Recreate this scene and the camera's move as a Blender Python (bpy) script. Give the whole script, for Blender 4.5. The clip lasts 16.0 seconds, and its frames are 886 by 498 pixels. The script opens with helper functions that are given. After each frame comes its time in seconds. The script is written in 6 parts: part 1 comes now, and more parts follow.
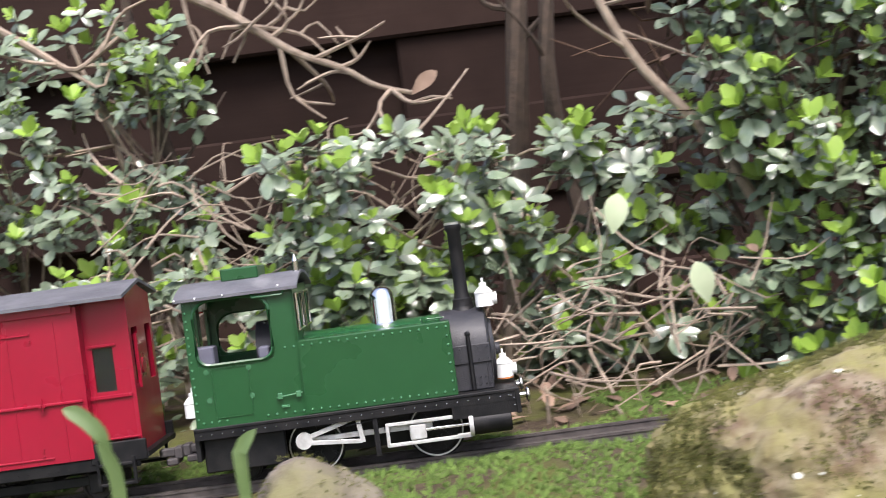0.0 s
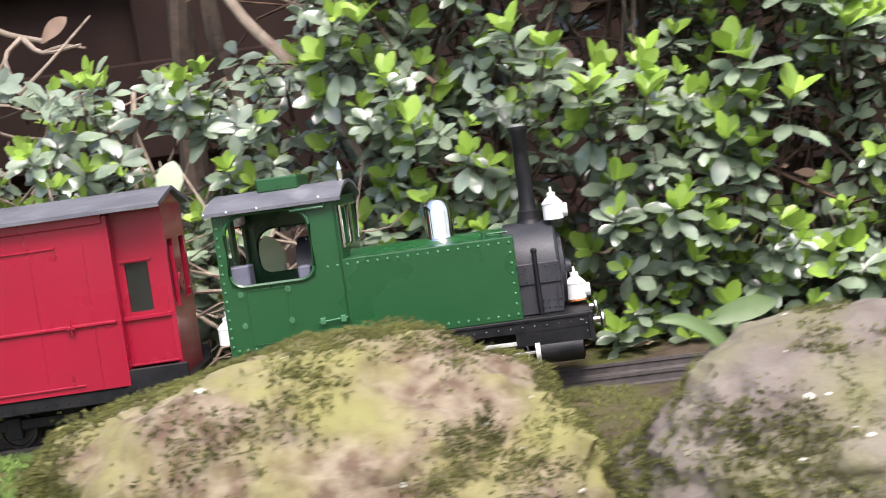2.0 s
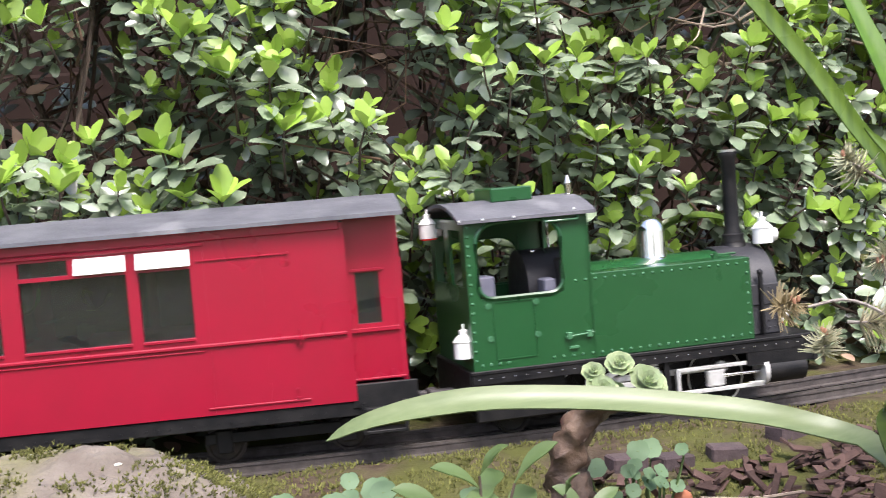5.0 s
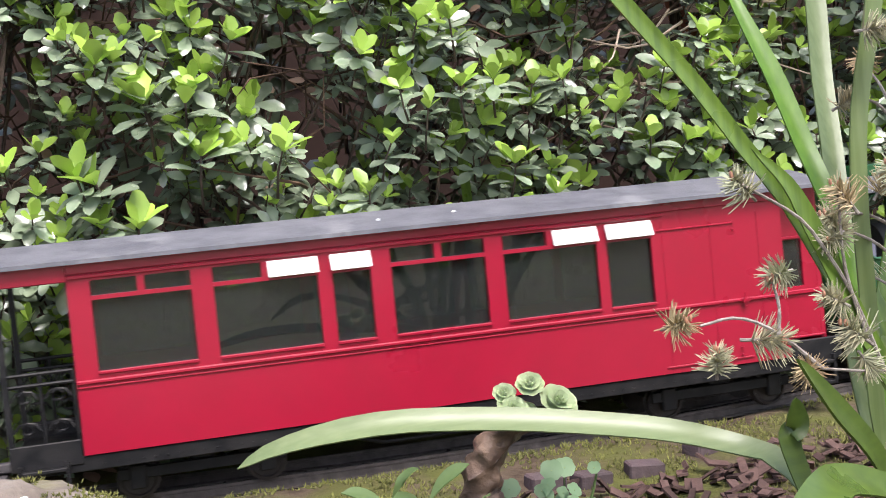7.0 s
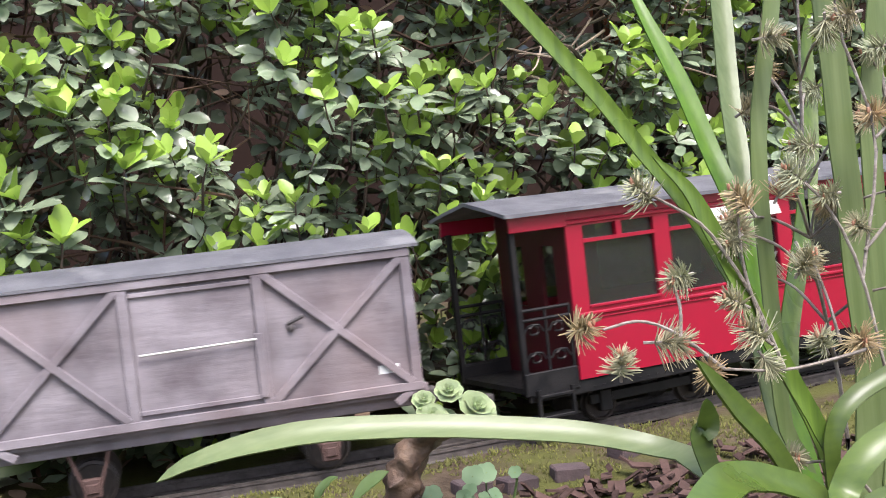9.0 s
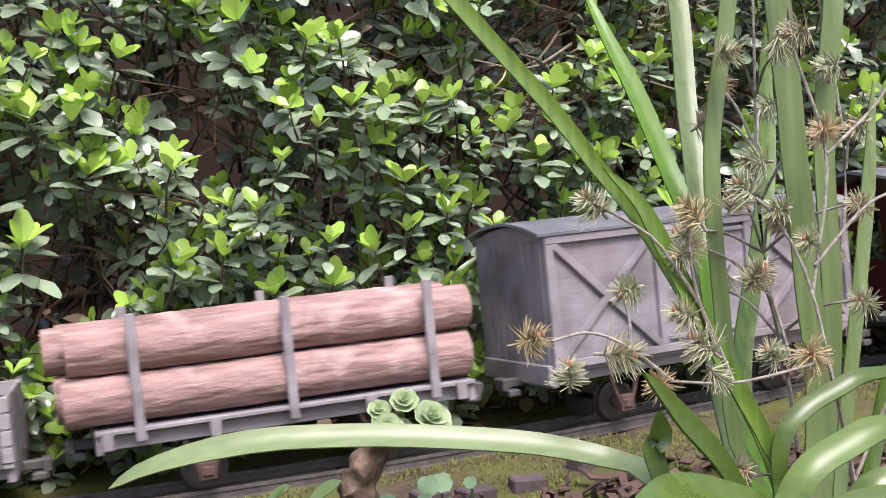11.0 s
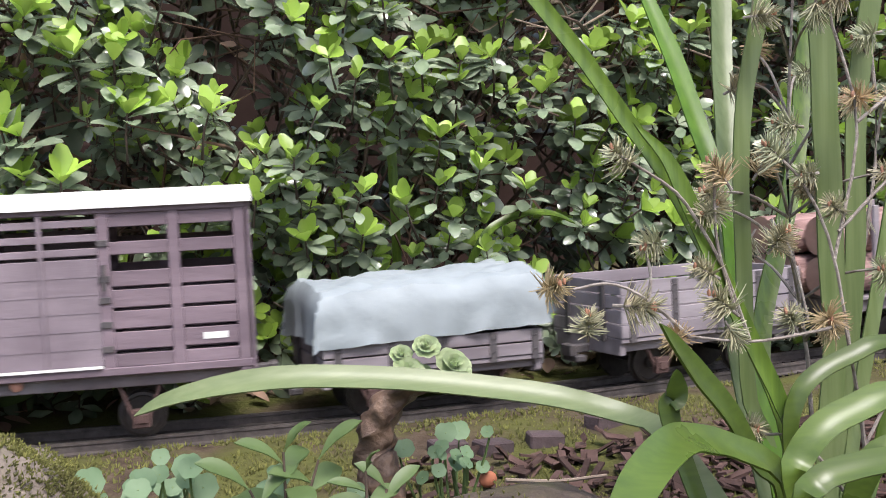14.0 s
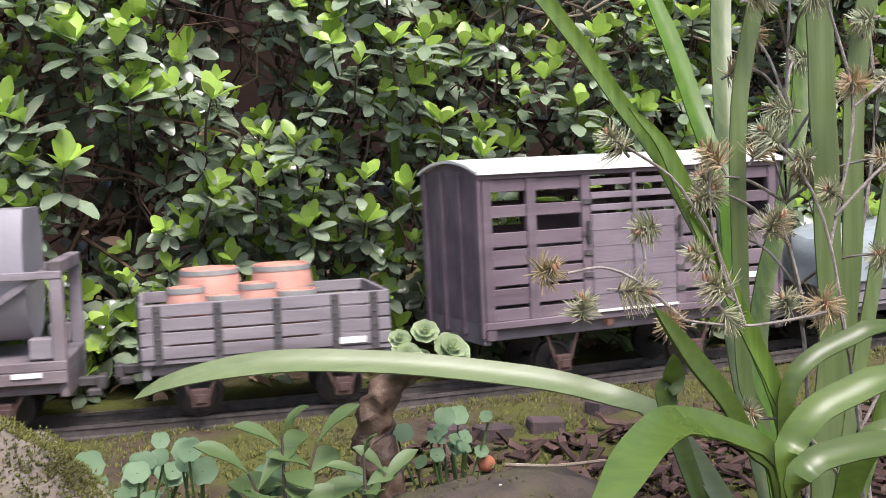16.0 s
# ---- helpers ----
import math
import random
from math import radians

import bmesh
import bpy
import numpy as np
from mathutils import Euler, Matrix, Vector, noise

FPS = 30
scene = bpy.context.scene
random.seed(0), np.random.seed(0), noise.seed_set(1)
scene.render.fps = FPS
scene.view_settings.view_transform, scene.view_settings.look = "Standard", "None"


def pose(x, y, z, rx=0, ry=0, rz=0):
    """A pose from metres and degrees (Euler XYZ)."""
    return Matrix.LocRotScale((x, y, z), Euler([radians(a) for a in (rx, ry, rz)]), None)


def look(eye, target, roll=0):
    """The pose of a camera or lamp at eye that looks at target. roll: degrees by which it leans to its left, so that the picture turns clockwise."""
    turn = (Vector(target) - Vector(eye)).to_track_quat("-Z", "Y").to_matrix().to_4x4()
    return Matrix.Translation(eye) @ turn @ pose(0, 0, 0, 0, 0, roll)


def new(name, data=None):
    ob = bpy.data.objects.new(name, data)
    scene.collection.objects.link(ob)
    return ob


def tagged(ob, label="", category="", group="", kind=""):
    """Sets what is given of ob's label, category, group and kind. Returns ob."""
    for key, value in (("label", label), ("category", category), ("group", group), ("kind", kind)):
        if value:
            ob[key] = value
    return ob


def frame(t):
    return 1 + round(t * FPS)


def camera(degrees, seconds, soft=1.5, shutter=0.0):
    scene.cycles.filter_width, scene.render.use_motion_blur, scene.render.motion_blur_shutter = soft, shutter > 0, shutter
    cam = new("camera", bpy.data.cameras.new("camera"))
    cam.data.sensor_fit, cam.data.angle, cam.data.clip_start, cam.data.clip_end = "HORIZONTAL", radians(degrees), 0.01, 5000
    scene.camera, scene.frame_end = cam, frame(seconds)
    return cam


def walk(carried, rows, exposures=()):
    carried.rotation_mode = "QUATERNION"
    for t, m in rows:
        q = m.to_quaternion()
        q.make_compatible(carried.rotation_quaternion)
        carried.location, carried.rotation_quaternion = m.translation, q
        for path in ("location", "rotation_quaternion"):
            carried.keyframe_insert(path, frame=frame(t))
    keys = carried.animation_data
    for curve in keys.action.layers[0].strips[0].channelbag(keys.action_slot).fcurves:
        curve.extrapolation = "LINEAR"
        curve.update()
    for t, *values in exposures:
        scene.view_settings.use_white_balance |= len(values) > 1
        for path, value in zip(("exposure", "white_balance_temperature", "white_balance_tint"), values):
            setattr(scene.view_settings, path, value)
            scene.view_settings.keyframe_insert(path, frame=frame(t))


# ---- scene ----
cam = camera(39.3, 16.0, soft=0.9, shutter=0.4)
METRES, EYE, TILT, LEAN, TURN = 0.65, 0.161, -0.3, 7.5, 0.0
ROWS = [
    (0.0, 0.0, 0.0, 0.0, 0.0, 0.0, 0.0),
    (0.5, 0.138, 0.0154, 0.0226, -1.64, 0.59, 0.54),
    (1.0, 0.2744, 0.0558, 0.0232, -3.35, 0.52, 0.0),
    (1.5, 0.3616, 0.1109, 0.0203, -2.25, -2.89, -0.07),
    (2.0, 0.4756, 0.1486, 0.0501, -1.52, -3.39, 0.49),
    (2.5, 0.6087, 0.1471, 0.0767, -2.12, -2.39, 0.67),
    (3.0, 0.7093, 0.1373, 0.0934, -4.47, -1.97, 0.66),
    (3.5, 0.7743, 0.1397, 0.11, -7.15, -1.75, 0.17),
    (4.0, 0.8106, 0.1598, 0.1134, -8.56, -1.69, -0.77),
    (4.5, 0.8422, 0.1582, 0.119, -10.13, -1.67, -2.01),
    (7.0, 0.8783, 0.149, 0.1263, -14.23, -0.41, -1.6),
    (7.5, 0.8812, 0.1411, 0.122, -14.85, -0.56, -1.63),
    (8.0, 0.8846, 0.1375, 0.1216, -15.55, -0.72, -1.46),
    (8.5, 0.8906, 0.137, 0.1251, -16.23, -0.26, -1.01),
    (9.0, 0.8936, 0.1368, 0.1264, -16.87, 0.07, -0.67),
    (9.5, 0.8974, 0.1372, 0.1269, -17.55, 0.26, -0.68),
    (12.0, 0.9055, 0.1278, 0.1239, -17.83, 0.7, -1.99),
    (12.5, 0.9057, 0.1265, 0.1229, -17.73, 0.67, -2.44),
    (13.0, 0.9022, 0.1241, 0.121, -17.81, 0.59, -3.11),
    (13.5, 0.9035, 0.1223, 0.1179, -17.13, -0.26, -3.94),
    (14.0, 0.9039, 0.1195, 0.1153, -16.56, -1.09, -4.46),
    (14.5, 0.9051, 0.1185, 0.1145, -16.29, -1.39, -4.59),
    (15.0, 0.9066, 0.1173, 0.1127, -16.2, -1.6, -4.64),
    (15.5, 0.9088, 0.1181, 0.1149, -16.15, -1.62, -4.57),
    (16.0, 0.9104, 0.1158, 0.1138, -16.16, -1.68, -4.54),
]
walk(cam, [(t, pose(0, 0, EYE, TILT, LEAN, TURN) @ pose(METRES * x, METRES * y, METRES * z, 90 + pitch, roll, yaw)) for t, x, y, z, yaw, pitch, roll in ROWS], [(0, 1.0, 6350, 14), (4, 1.22, 6350, 14), (8, 1.2, 6350, 14), (12.5, 1.08, 6350, 14), (14.5, .88, 6350, 14), (16, .86, 6350, 14)])

# ---- the train's way: metres of travel by seconds, and the line of the track ----
TRAVEL = [(0, -.153), (.5, -.061), (1, .036), (1.5, .133), (2, .224), (2.5, .314), (3, .406), (3.5, .493), (4, .582), (4.5, .674),
          (7, 1.109), (7.5, 1.194), (8, 1.283), (8.5, 1.371), (9, 1.461), (9.5, 1.553), (9.7, 1.588), (11.8, 1.998), (12, 2.034),
          (12.5, 2.119), (13, 2.201), (13.5, 2.285), (14, 2.371), (14.5, 2.465), (15, 2.559), (15.5, 2.657), (16, 2.752)]
GAUGE = 0.045


def travel(t):
    return float(np.interp(t, [a for a, b in TRAVEL], [b for a, b in TRAVEL]))


LINE = [(-3.0, .93), (-.6, .940), (-.07, .945), (.15, .947), (.38, .931), (.60, .907), (.80, .899), (1.0, .919), (1.3, .972), (1.8, 1.09), (4.0, 1.75)]


def track_y(x):
    """The middle of the track: a smooth line through LINE."""
    x = min(max(x, LINE[0][0]), LINE[-1][0] - 1e-6)
    i = max(k for k in range(len(LINE) - 1) if LINE[k][0] <= x)
    slope = [(LINE[min(k + 1, len(LINE) - 1)][1] - LINE[max(k - 1, 0)][1]) / (LINE[min(k + 1, len(LINE) - 1)][0] - LINE[max(k - 1, 0)][0]) for k in (i, i + 1)]
    (x0, y0), (x1, y1) = LINE[i], LINE[i + 1]
    h = x1 - x0
    t = (x - x0) / h
    return (2 * t ** 3 - 3 * t * t + 1) * y0 + (t ** 3 - 2 * t * t + t) * h * slope[0] + (3 * t * t - 2 * t ** 3) * y1 + (t ** 3 - t * t) * h * slope[1]


def track_z(x):
    return .004 * min(1, max(0, (.36 - x) / .2))


def track_turn(x):
    return math.degrees(math.atan((track_y(x + 0.01) - track_y(x - 0.01)) / 0.02))


# ---- world and sun: an overcast day ----
world = bpy.data.worlds.new("overcast_sky")
scene.world = world
world.use_nodes = True
wn = world.node_tree.nodes
sky = wn.new("ShaderNodeTexSky")
sky.sky_type, sky.sun_disc = "NISHITA", False
sky.sun_elevation, sky.sun_rotation = radians(58), radians(170)
sky.air_density, sky.dust_density, sky.ozone_density = 1.0, 4.0, 1.0
wn["Background"].inputs["Strength"].default_value = 0.15
world.node_tree.links.new(sky.outputs["Color"], wn["Background"].inputs["Color"])
sun = new("sun", bpy.data.lights.new("sun", "SUN"))
sun.data.energy, sun.data.angle, sun.data.color = 2.0, radians(22), (1.0, 0.97, 0.94)
sun.matrix_world = look((0.72, -1.55, 4.0), (0.3, 0.9, 0))


# ---- materials ----
def material(name, base, rough=0.6, metal=0.0, second=None, scale=30.0, mix=0.5, bump=0.0, bump_scale=200.0, vary=0.0, third=None,
             third_scale=6.0, third_edge=(0.5, 0.62), through_light=0.0, island=False, coat=0.0, wave=None, spec=0.5, streak=None):
    m = bpy.data.materials.new(name)
    m.use_nodes = True
    n, l = m.node_tree.nodes, m.node_tree.links
    b = n["Principled BSDF"]
    b.inputs["Roughness"].default_value, b.inputs["Metallic"].default_value = rough, metal
    b.inputs["Coat Weight"].default_value = coat
    b.inputs["Specular IOR Level"].default_value = spec
    co = n.new("ShaderNodeTexCoord")
    colour = n.new("ShaderNodeRGB")
    colour.outputs[0].default_value = (*base, 1)
    out = colour.outputs[0]

    def blend(fac, a, col):
        mx = n.new("ShaderNodeMix")
        mx.data_type = "RGBA"
        l.new(fac, mx.inputs["Factor"])
        l.new(a, mx.inputs["A"])
        mx.inputs["B"].default_value = (*col, 1)
        return mx.outputs["Result"]

    def noise_at(sc, detail, lo, hi):
        t = n.new("ShaderNodeTexNoise")
        t.inputs["Scale"].default_value, t.inputs["Detail"].default_value = sc, detail
        l.new(co.outputs["Object"], t.inputs["Vector"])
        r = n.new("ShaderNodeMapRange")
        r.inputs["From Min"].default_value, r.inputs["From Max"].default_value = lo, hi
        l.new(t.outputs["Fac"], r.inputs["Value"])
        return r.outputs["Result"], t
    if second:
        fac, tex = noise_at(scale, 6, 0.5 - mix / 2, 0.5 + mix / 2)
        if streak:
            mp = n.new("ShaderNodeMapping")
            mp.inputs["Scale"].default_value = streak
            l.new(co.outputs["Object"], mp.inputs["Vector"])
            l.new(mp.outputs["Vector"], tex.inputs["Vector"])
        out = blend(fac, out, second)
    if third:
        fac, _ = noise_at(third_scale, 8, *third_edge)
        out = blend(fac, out, third)
    if vary:
        src = n.new("ShaderNodeNewGeometry").outputs["Random Per Island"] if island else n.new("ShaderNodeObjectInfo").outputs["Random"]
        r = n.new("ShaderNodeMapRange")
        r.inputs["To Min"].default_value, r.inputs["To Max"].default_value = 1 - vary, 1 + vary
        l.new(src, r.inputs["Value"])
        h = n.new("ShaderNodeHueSaturation")
        l.new(r.outputs["Result"], h.inputs["Value"])
        l.new(out, h.inputs["Color"])
        out = h.outputs["Color"]
    l.new(out, b.inputs["Base Color"])
    rr, _ = noise_at(bump_scale * 0.2 if bump else 15, 4, 0.3, 0.7)
    mr = n.new("ShaderNodeMapRange")
    mr.inputs["To Min"].default_value, mr.inputs["To Max"].default_value = max(0.02, rough - 0.05), min(1, rough + 0.07)
    l.new(rr, mr.inputs["Value"])
    l.new(mr.outputs["Result"], b.inputs["Roughness"])
    if bump:
        t = n.new("ShaderNodeTexNoise")
        t.inputs["Scale"].default_value, t.inputs["Detail"].default_value = bump_scale, 8
        if wave:
            mp = n.new("ShaderNodeMapping")
            mp.inputs["Scale"].default_value = wave
            l.new(co.outputs["Object"], mp.inputs["Vector"])
            l.new(mp.outputs["Vector"], t.inputs["Vector"])
        else:
            l.new(co.outputs["Object"], t.inputs["Vector"])
        bp = n.new("ShaderNodeBump")
        bp.inputs["Strength"].default_value, bp.inputs["Distance"].default_value = bump, 0.002
        l.new(t.outputs["Fac"], bp.inputs["Height"])
        l.new(bp.outputs["Normal"], b.inputs["Normal"])
    if through_light:
        tr = n.new("ShaderNodeBsdfTranslucent")
        l.new(out, tr.inputs["Color"])
        ms = n.new("ShaderNodeMixShader")
        ms.inputs["Fac"].default_value = through_light
        l.new(b.outputs["BSDF"], ms.inputs[1])
        l.new(tr.outputs["BSDF"], ms.inputs[2])
        l.new(ms.outputs["Shader"], n["Material Output"].inputs["Surface"])
    return m


def glass_material(name, tint, rough=0.03, alpha=0.45):
    m = bpy.data.materials.new(name)
    m.use_nodes = True
    b = m.node_tree.nodes["Principled BSDF"]
    b.inputs["Base Color"].default_value = (*tint, 1)
    b.inputs["Roughness"].default_value = rough
    b.inputs["Transmission Weight"].default_value = alpha
    b.inputs["IOR"].default_value = 1.7
    return m


GREEN = material("green_paint", (.012, .070, .021), .30, second=(.014, .078, .024), scale=60, coat=.2)
BLACK = material("black_paint", (.004, .004, .005), .5, spec=.3, second=(.014, .013, .013), scale=90, mix=.3, bump=.1, bump_scale=900)
SMOKE = material("smokebox_black", (.021, .021, .026), .5, second=(.036, .035, .04), scale=70, bump=.15, bump_scale=700)
ROOF = material("roof_grey", (.085, .085, .10), .6, second=(.15, .15, .165), scale=40, mix=.4, bump=.2, bump_scale=500, third=(.2, .2, .21), third_scale=25, third_edge=(.6, .7))
RED = material("crimson_paint", (.305, .005, .027), .30, second=(.27, .0045, .023), scale=30, coat=.2)
# veranda end wall and gable, much darker than the crimson sides
MAROON = material("dark_maroon", (.075, .006, .011), .45, second=(.05, .005, .008), scale=30, coat=.1)
# white for plates, and for glare painted on lamps and toplights
WHITE = material("white_paint_and_glare", (.85, .85, .83), .3, second=(.78, .78, .76), scale=80)
STEEL = material("polished_steel", (.75, .74, .72), .22, metal=1, second=(.6, .59, .57), scale=120)
ROD = material("bright_rod_metal", (.72, .72, .70), .38, metal=.3, second=(.45, .44, .42), scale=150)
BRASS = material("polished_nickel", (.82, .81, .78), .12, metal=1)
# body green made paler, so the highlights on small fittings are in the colour
RIVET = material("green_rivet_glint", (.05, .17, .075), .22, second=(.09, .22, .12), scale=300, coat=.3)
RUST = material("rusty_iron", (.09, .05, .043), .8, second=(.07, .04, .035), scale=200, bump=.3, bump_scale=900)
IRON = material("dark_wheel_iron", (.03, .027, .027), .5, metal=.5, second=(.06, .05, .047), scale=200)
GREYWOOD = material("weathered_grey_wood", (.275, .25, .275), .7, second=(.105, .088, .10), scale=26, mix=.4, bump=.35, bump_scale=160, vary=.10,
                    third=(.19, .135, .13), third_scale=9, third_edge=(.45, .8), wave=(.2, 1, 1))
PALEWOOD = material("pale_grey_wood", (.295, .268, .287), .75, second=(.14, .118, .13), scale=40, mix=.45, streak=(.25, 1, 1), bump=.35, bump_scale=160, vary=.08, wave=(.2, 1, 1))
DOORWOOD = material("pale_purple_door_wood", (.235, .195, .22), .75, second=(.15, .12, .14), scale=30, mix=.5, bump=.3, bump_scale=160, wave=(.2, 1, 1))
PURPLEWOOD = material("faded_purple_wood", (.21, .16, .185), .75, second=(.10, .073, .09), scale=40, mix=.45, streak=(.25, 1, 1), bump=.35, bump_scale=160, vary=.12, wave=(.2, 1, 1))
DARKIRON = material("dark_strap_iron", (.055, .05, .055), .65, second=(.09, .08, .08), scale=200, bump=.2, bump_scale=700)
WHITEROOF = material("white_roof", (.80, .79, .76), .6, second=(.66, .65, .62), scale=35, mix=.4, bump=.2, bump_scale=400)
TARP = material("grey_green_canvas", (.31, .355, .37), .7, second=(.23, .27, .285), scale=14, mix=.5, bump=.5, bump_scale=70, third=(.29, .325, .335), third_scale=10, third_edge=(.5, .7))
BARK = material("pinkish_log_bark", (.36, .23, .21), .8, streak=(.12, 1, 1), second=(.17, .095, .085), scale=190, mix=.35, bump=1.0, bump_scale=230, wave=(.25, 1, 1), third=(.46, .33, .31), third_scale=40, third_edge=(.55, .8))
LOGEND = material("log_end_wood", (.33, .21, .165), .8, second=(.24, .15, .12), scale=150)
STAVE = material("salmon_barrel_wood", (.62, .33, .26), .55, second=(.52, .26, .20), scale=90, mix=.4, vary=.08)
HOOP = material("grey_green_hoop", (.24, .25, .24), .5, second=(.32, .32, .30), scale=200)
TANKMETAL = material("grey_tank_paint", (.32, .30, .33), .45, second=(.24, .225, .245), scale=20, mix=.4, bump=.1, bump_scale=300)
WINDOW = glass_material("window_glass", (.27, .30, .30), .02, .95)
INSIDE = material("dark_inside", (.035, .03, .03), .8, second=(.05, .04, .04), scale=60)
SEATM = material("blue_grey_seat", (.10, .10, .14), .7, second=(.14, .14, .18), scale=100)
LAMPRED = material("red_lens", (.7, .02, .02), .2)
ORANGE = material("orange_lens", (.85, .28, .08), .25)
RAIL = material("weathered_rail", (.058, .048, .045), .6, metal=.3, second=(.125, .108, .10), scale=140, bump=.2, bump_scale=500)
SLEEPER = material("old_sleeper", (.02, .016, .015), .9, spec=.1, second=(.034, .028, .026), scale=80, bump=.4, bump_scale=300, vary=.2)
# track bed colour, darkened to hold the shade under the train
BEDSHADE = material("dark_bed_shade", (.012, .010, .010), .95, spec=.08, second=(.022, .018, .017), scale=150, mix=.4, bump=.6, bump_scale=600)
BALLAST = material("grey_ballast", (.030, .026, .024), .9, spec=.1, second=(.018, .015, .015), scale=120, mix=.3, vary=.3, bump=.4, bump_scale=500)
SOIL = material("mossy_soil", (.055, .039, .027), .95, spec=.15, second=(.095, .072, .05), scale=90, mix=.3, bump=1.0, bump_scale=260, third=(.085, .09, .026), third_scale=17, third_edge=(.40, .60))
MOSS = material("moss_tufts", (.18, .185, .046), .9, second=(.085, .085, .028), scale=45, vary=.35, island=True, through_light=.2)
BRIGHTMOSS = material("bright_moss", (.17, .27, .055), .9, second=(.11, .17, .04), scale=60, vary=.3, island=True, through_light=.2)
ROCKM = material("mossy_rock", (.25, .205, .14), .92, second=(.12, .078, .05), scale=95, mix=.25, bump=1.0, bump_scale=140, third=(.22, .205, .075), third_scale=18, third_edge=(.44, .60))
GREYROCK = material("grey_rock", (.215, .185, .155), .92, second=(.125, .10, .08), scale=45, mix=.4, bump=1.0, bump_scale=190, third=(.17, .165, .065), third_scale=14, third_edge=(.45, .7))
# darker rock colours for the low flat stone
DARKROCK = material("dark_rock", (.085, .065, .05), .85, second=(.05, .037, .03), scale=60, mix=.3, bump=1.0, bump_scale=170, third=(.10, .095, .035), third_scale=20, third_edge=(.5, .7))
LICHEN = material("white_lichen_fleck", (.62, .60, .52), .9, second=(.6, .6, .52), scale=200)
NEWLEAF = material("young_leaf", (.38, .55, .09), .36, second=(.28, .45, .07), scale=50, mix=.5, vary=.28, island=True, through_light=.3)
# grey-green lifted towards white: part of the sky sheen is in the colour
OLDLEAF = material("mature_leaf_sheen", (.12, .17, .10), .22, second=(.25, .295, .21), scale=60, mix=.5, coat=.25, vary=.45, island=True, through_light=.08, spec=.9)
DRYLEAF = material("dry_leaf", (.35, .24, .17), .8, second=(.22, .14, .1), scale=60, vary=.4, island=True, through_light=.1)
TWIG = material("bare_twig", (.42, .34, .26), .85, second=(.24, .18, .135), scale=90, mix=.4, bump=.4, bump_scale=400, vary=.3, island=True)
DEADWOOD = material("dead_twig", (.15, .095, .065), .9, spec=.2, second=(.06, .038, .028), scale=60, mix=.4, vary=.45, island=True)
DARKTWIG = material("dark_stem", (.10, .07, .05), .9, second=(.055, .04, .03), scale=80, mix=.4, bump=.5, bump_scale=300, vary=.3, island=True)
FENCEWOOD = material("dark_fence_board", (.019, .0115, .0095), .9, spec=.08, second=(.034, .021, .017), scale=9, mix=.5, bump=.4, bump_scale=60, vary=.25, wave=(.1, 1, 1))
BLADE = material("strap_leaf", (.125, .205, .028), .30, streak=(1, 1, .04), second=(.055, .10, .017), scale=330, mix=.45, vary=.25, through_light=.22)
BRIGHTBLADE = material("bright_strap_leaf", (.12, .25, .02), .30, streak=(1, 1, .04), second=(.08, .18, .013), scale=330, mix=.45, vary=.1, through_light=.28)
LOWBLADE = material("arching_strap_leaf", (.105, .165, .026), .30, streak=(.05, 1, 1), second=(.06, .105, .018), scale=300, mix=.5, vary=.25, through_light=.22)
LOWPALE = material("arching_pale_leaf", (.21, .26, .12), .34, streak=(.05, 1, 1), second=(.145, .195, .08), scale=300, mix=.5, vary=.1, through_light=.2)
PALEBLADE = material("pale_strap_leaf", (.175, .23, .095), .36, streak=(1, 1, .04), second=(.105, .155, .05), scale=330, mix=.45, vary=.15, through_light=.2)
NEEDLE = material("pine_needle", (.32, .36, .23), .45, second=(.36, .30, .19), scale=40, mix=.4, vary=.35, island=True)
DRYNEEDLE = material("dry_pine_needle", (.46, .33, .19), .55, second=(.28, .24, .13), scale=60, mix=.4, vary=.35, island=True)
PINEBUD = material("pine_bud", (.36, .20, .13), .7, second=(.30, .14, .08), scale=120)
PINEBARK = material("pine_bark", (.17, .14, .12), .9, second=(.33, .30, .27), scale=160, mix=.3, bump=.6, bump_scale=500)
SUCC = material("succulent_leaf", (.66, .74, .50), .5, second=(.55, .66, .40), scale=60, vary=.15, island=True, through_light=.3)
SUCCSTEM = material("succulent_stem", (.06, .036, .026), .5, second=(.20, .13, .09), scale=120, mix=.3, bump=.7, bump_scale=200)
HERB = material("herb_leaf", (.165, .245, .09), .45, second=(.115, .185, .06), scale=60, vary=.25, island=True, through_light=.25)
ROUNDLEAF = material("round_leaf", (.15, .235, .125), .6, second=(.10, .175, .085), scale=60, vary=.2, island=True, through_light=.25)
MULCHM = material("bark_chips", (.105, .065, .055), .9, spec=.2, second=(.05, .03, .025), scale=80, vary=.45, island=True, bump=.4, bump_scale=300)
BRICKM = material("dark_brick", (.085, .058, .06), .9, second=(.05, .036, .036), scale=90, bump=.5, bump_scale=300, vary=.2)
TERRACOTTA = material("terracotta", (.42, .15, .08), .8, second=(.33, .12, .06), scale=40)


# ---- mesh helpers ----
def part(name, bm, mat, parent=None, label="", smooth=True):
    me = bpy.data.meshes.new(name)
    bm.normal_update()
    bm.to_mesh(me)
    bm.free()
    me.materials.append(mat)
    if smooth:
        me.shade_smooth()
        me.set_sharp_from_angle(angle=radians(35))
    ob = new(name, me)
    if parent:
        ob.parent = parent
    if label:
        ob["label"] = label
    return ob


def thing(name, label, category, group="", kind="", at=None):
    ob = new(name)
    ob.empty_display_size = 0.02
    if at:
        ob.matrix_basis = at
    return tagged(ob, label, category, group, kind)


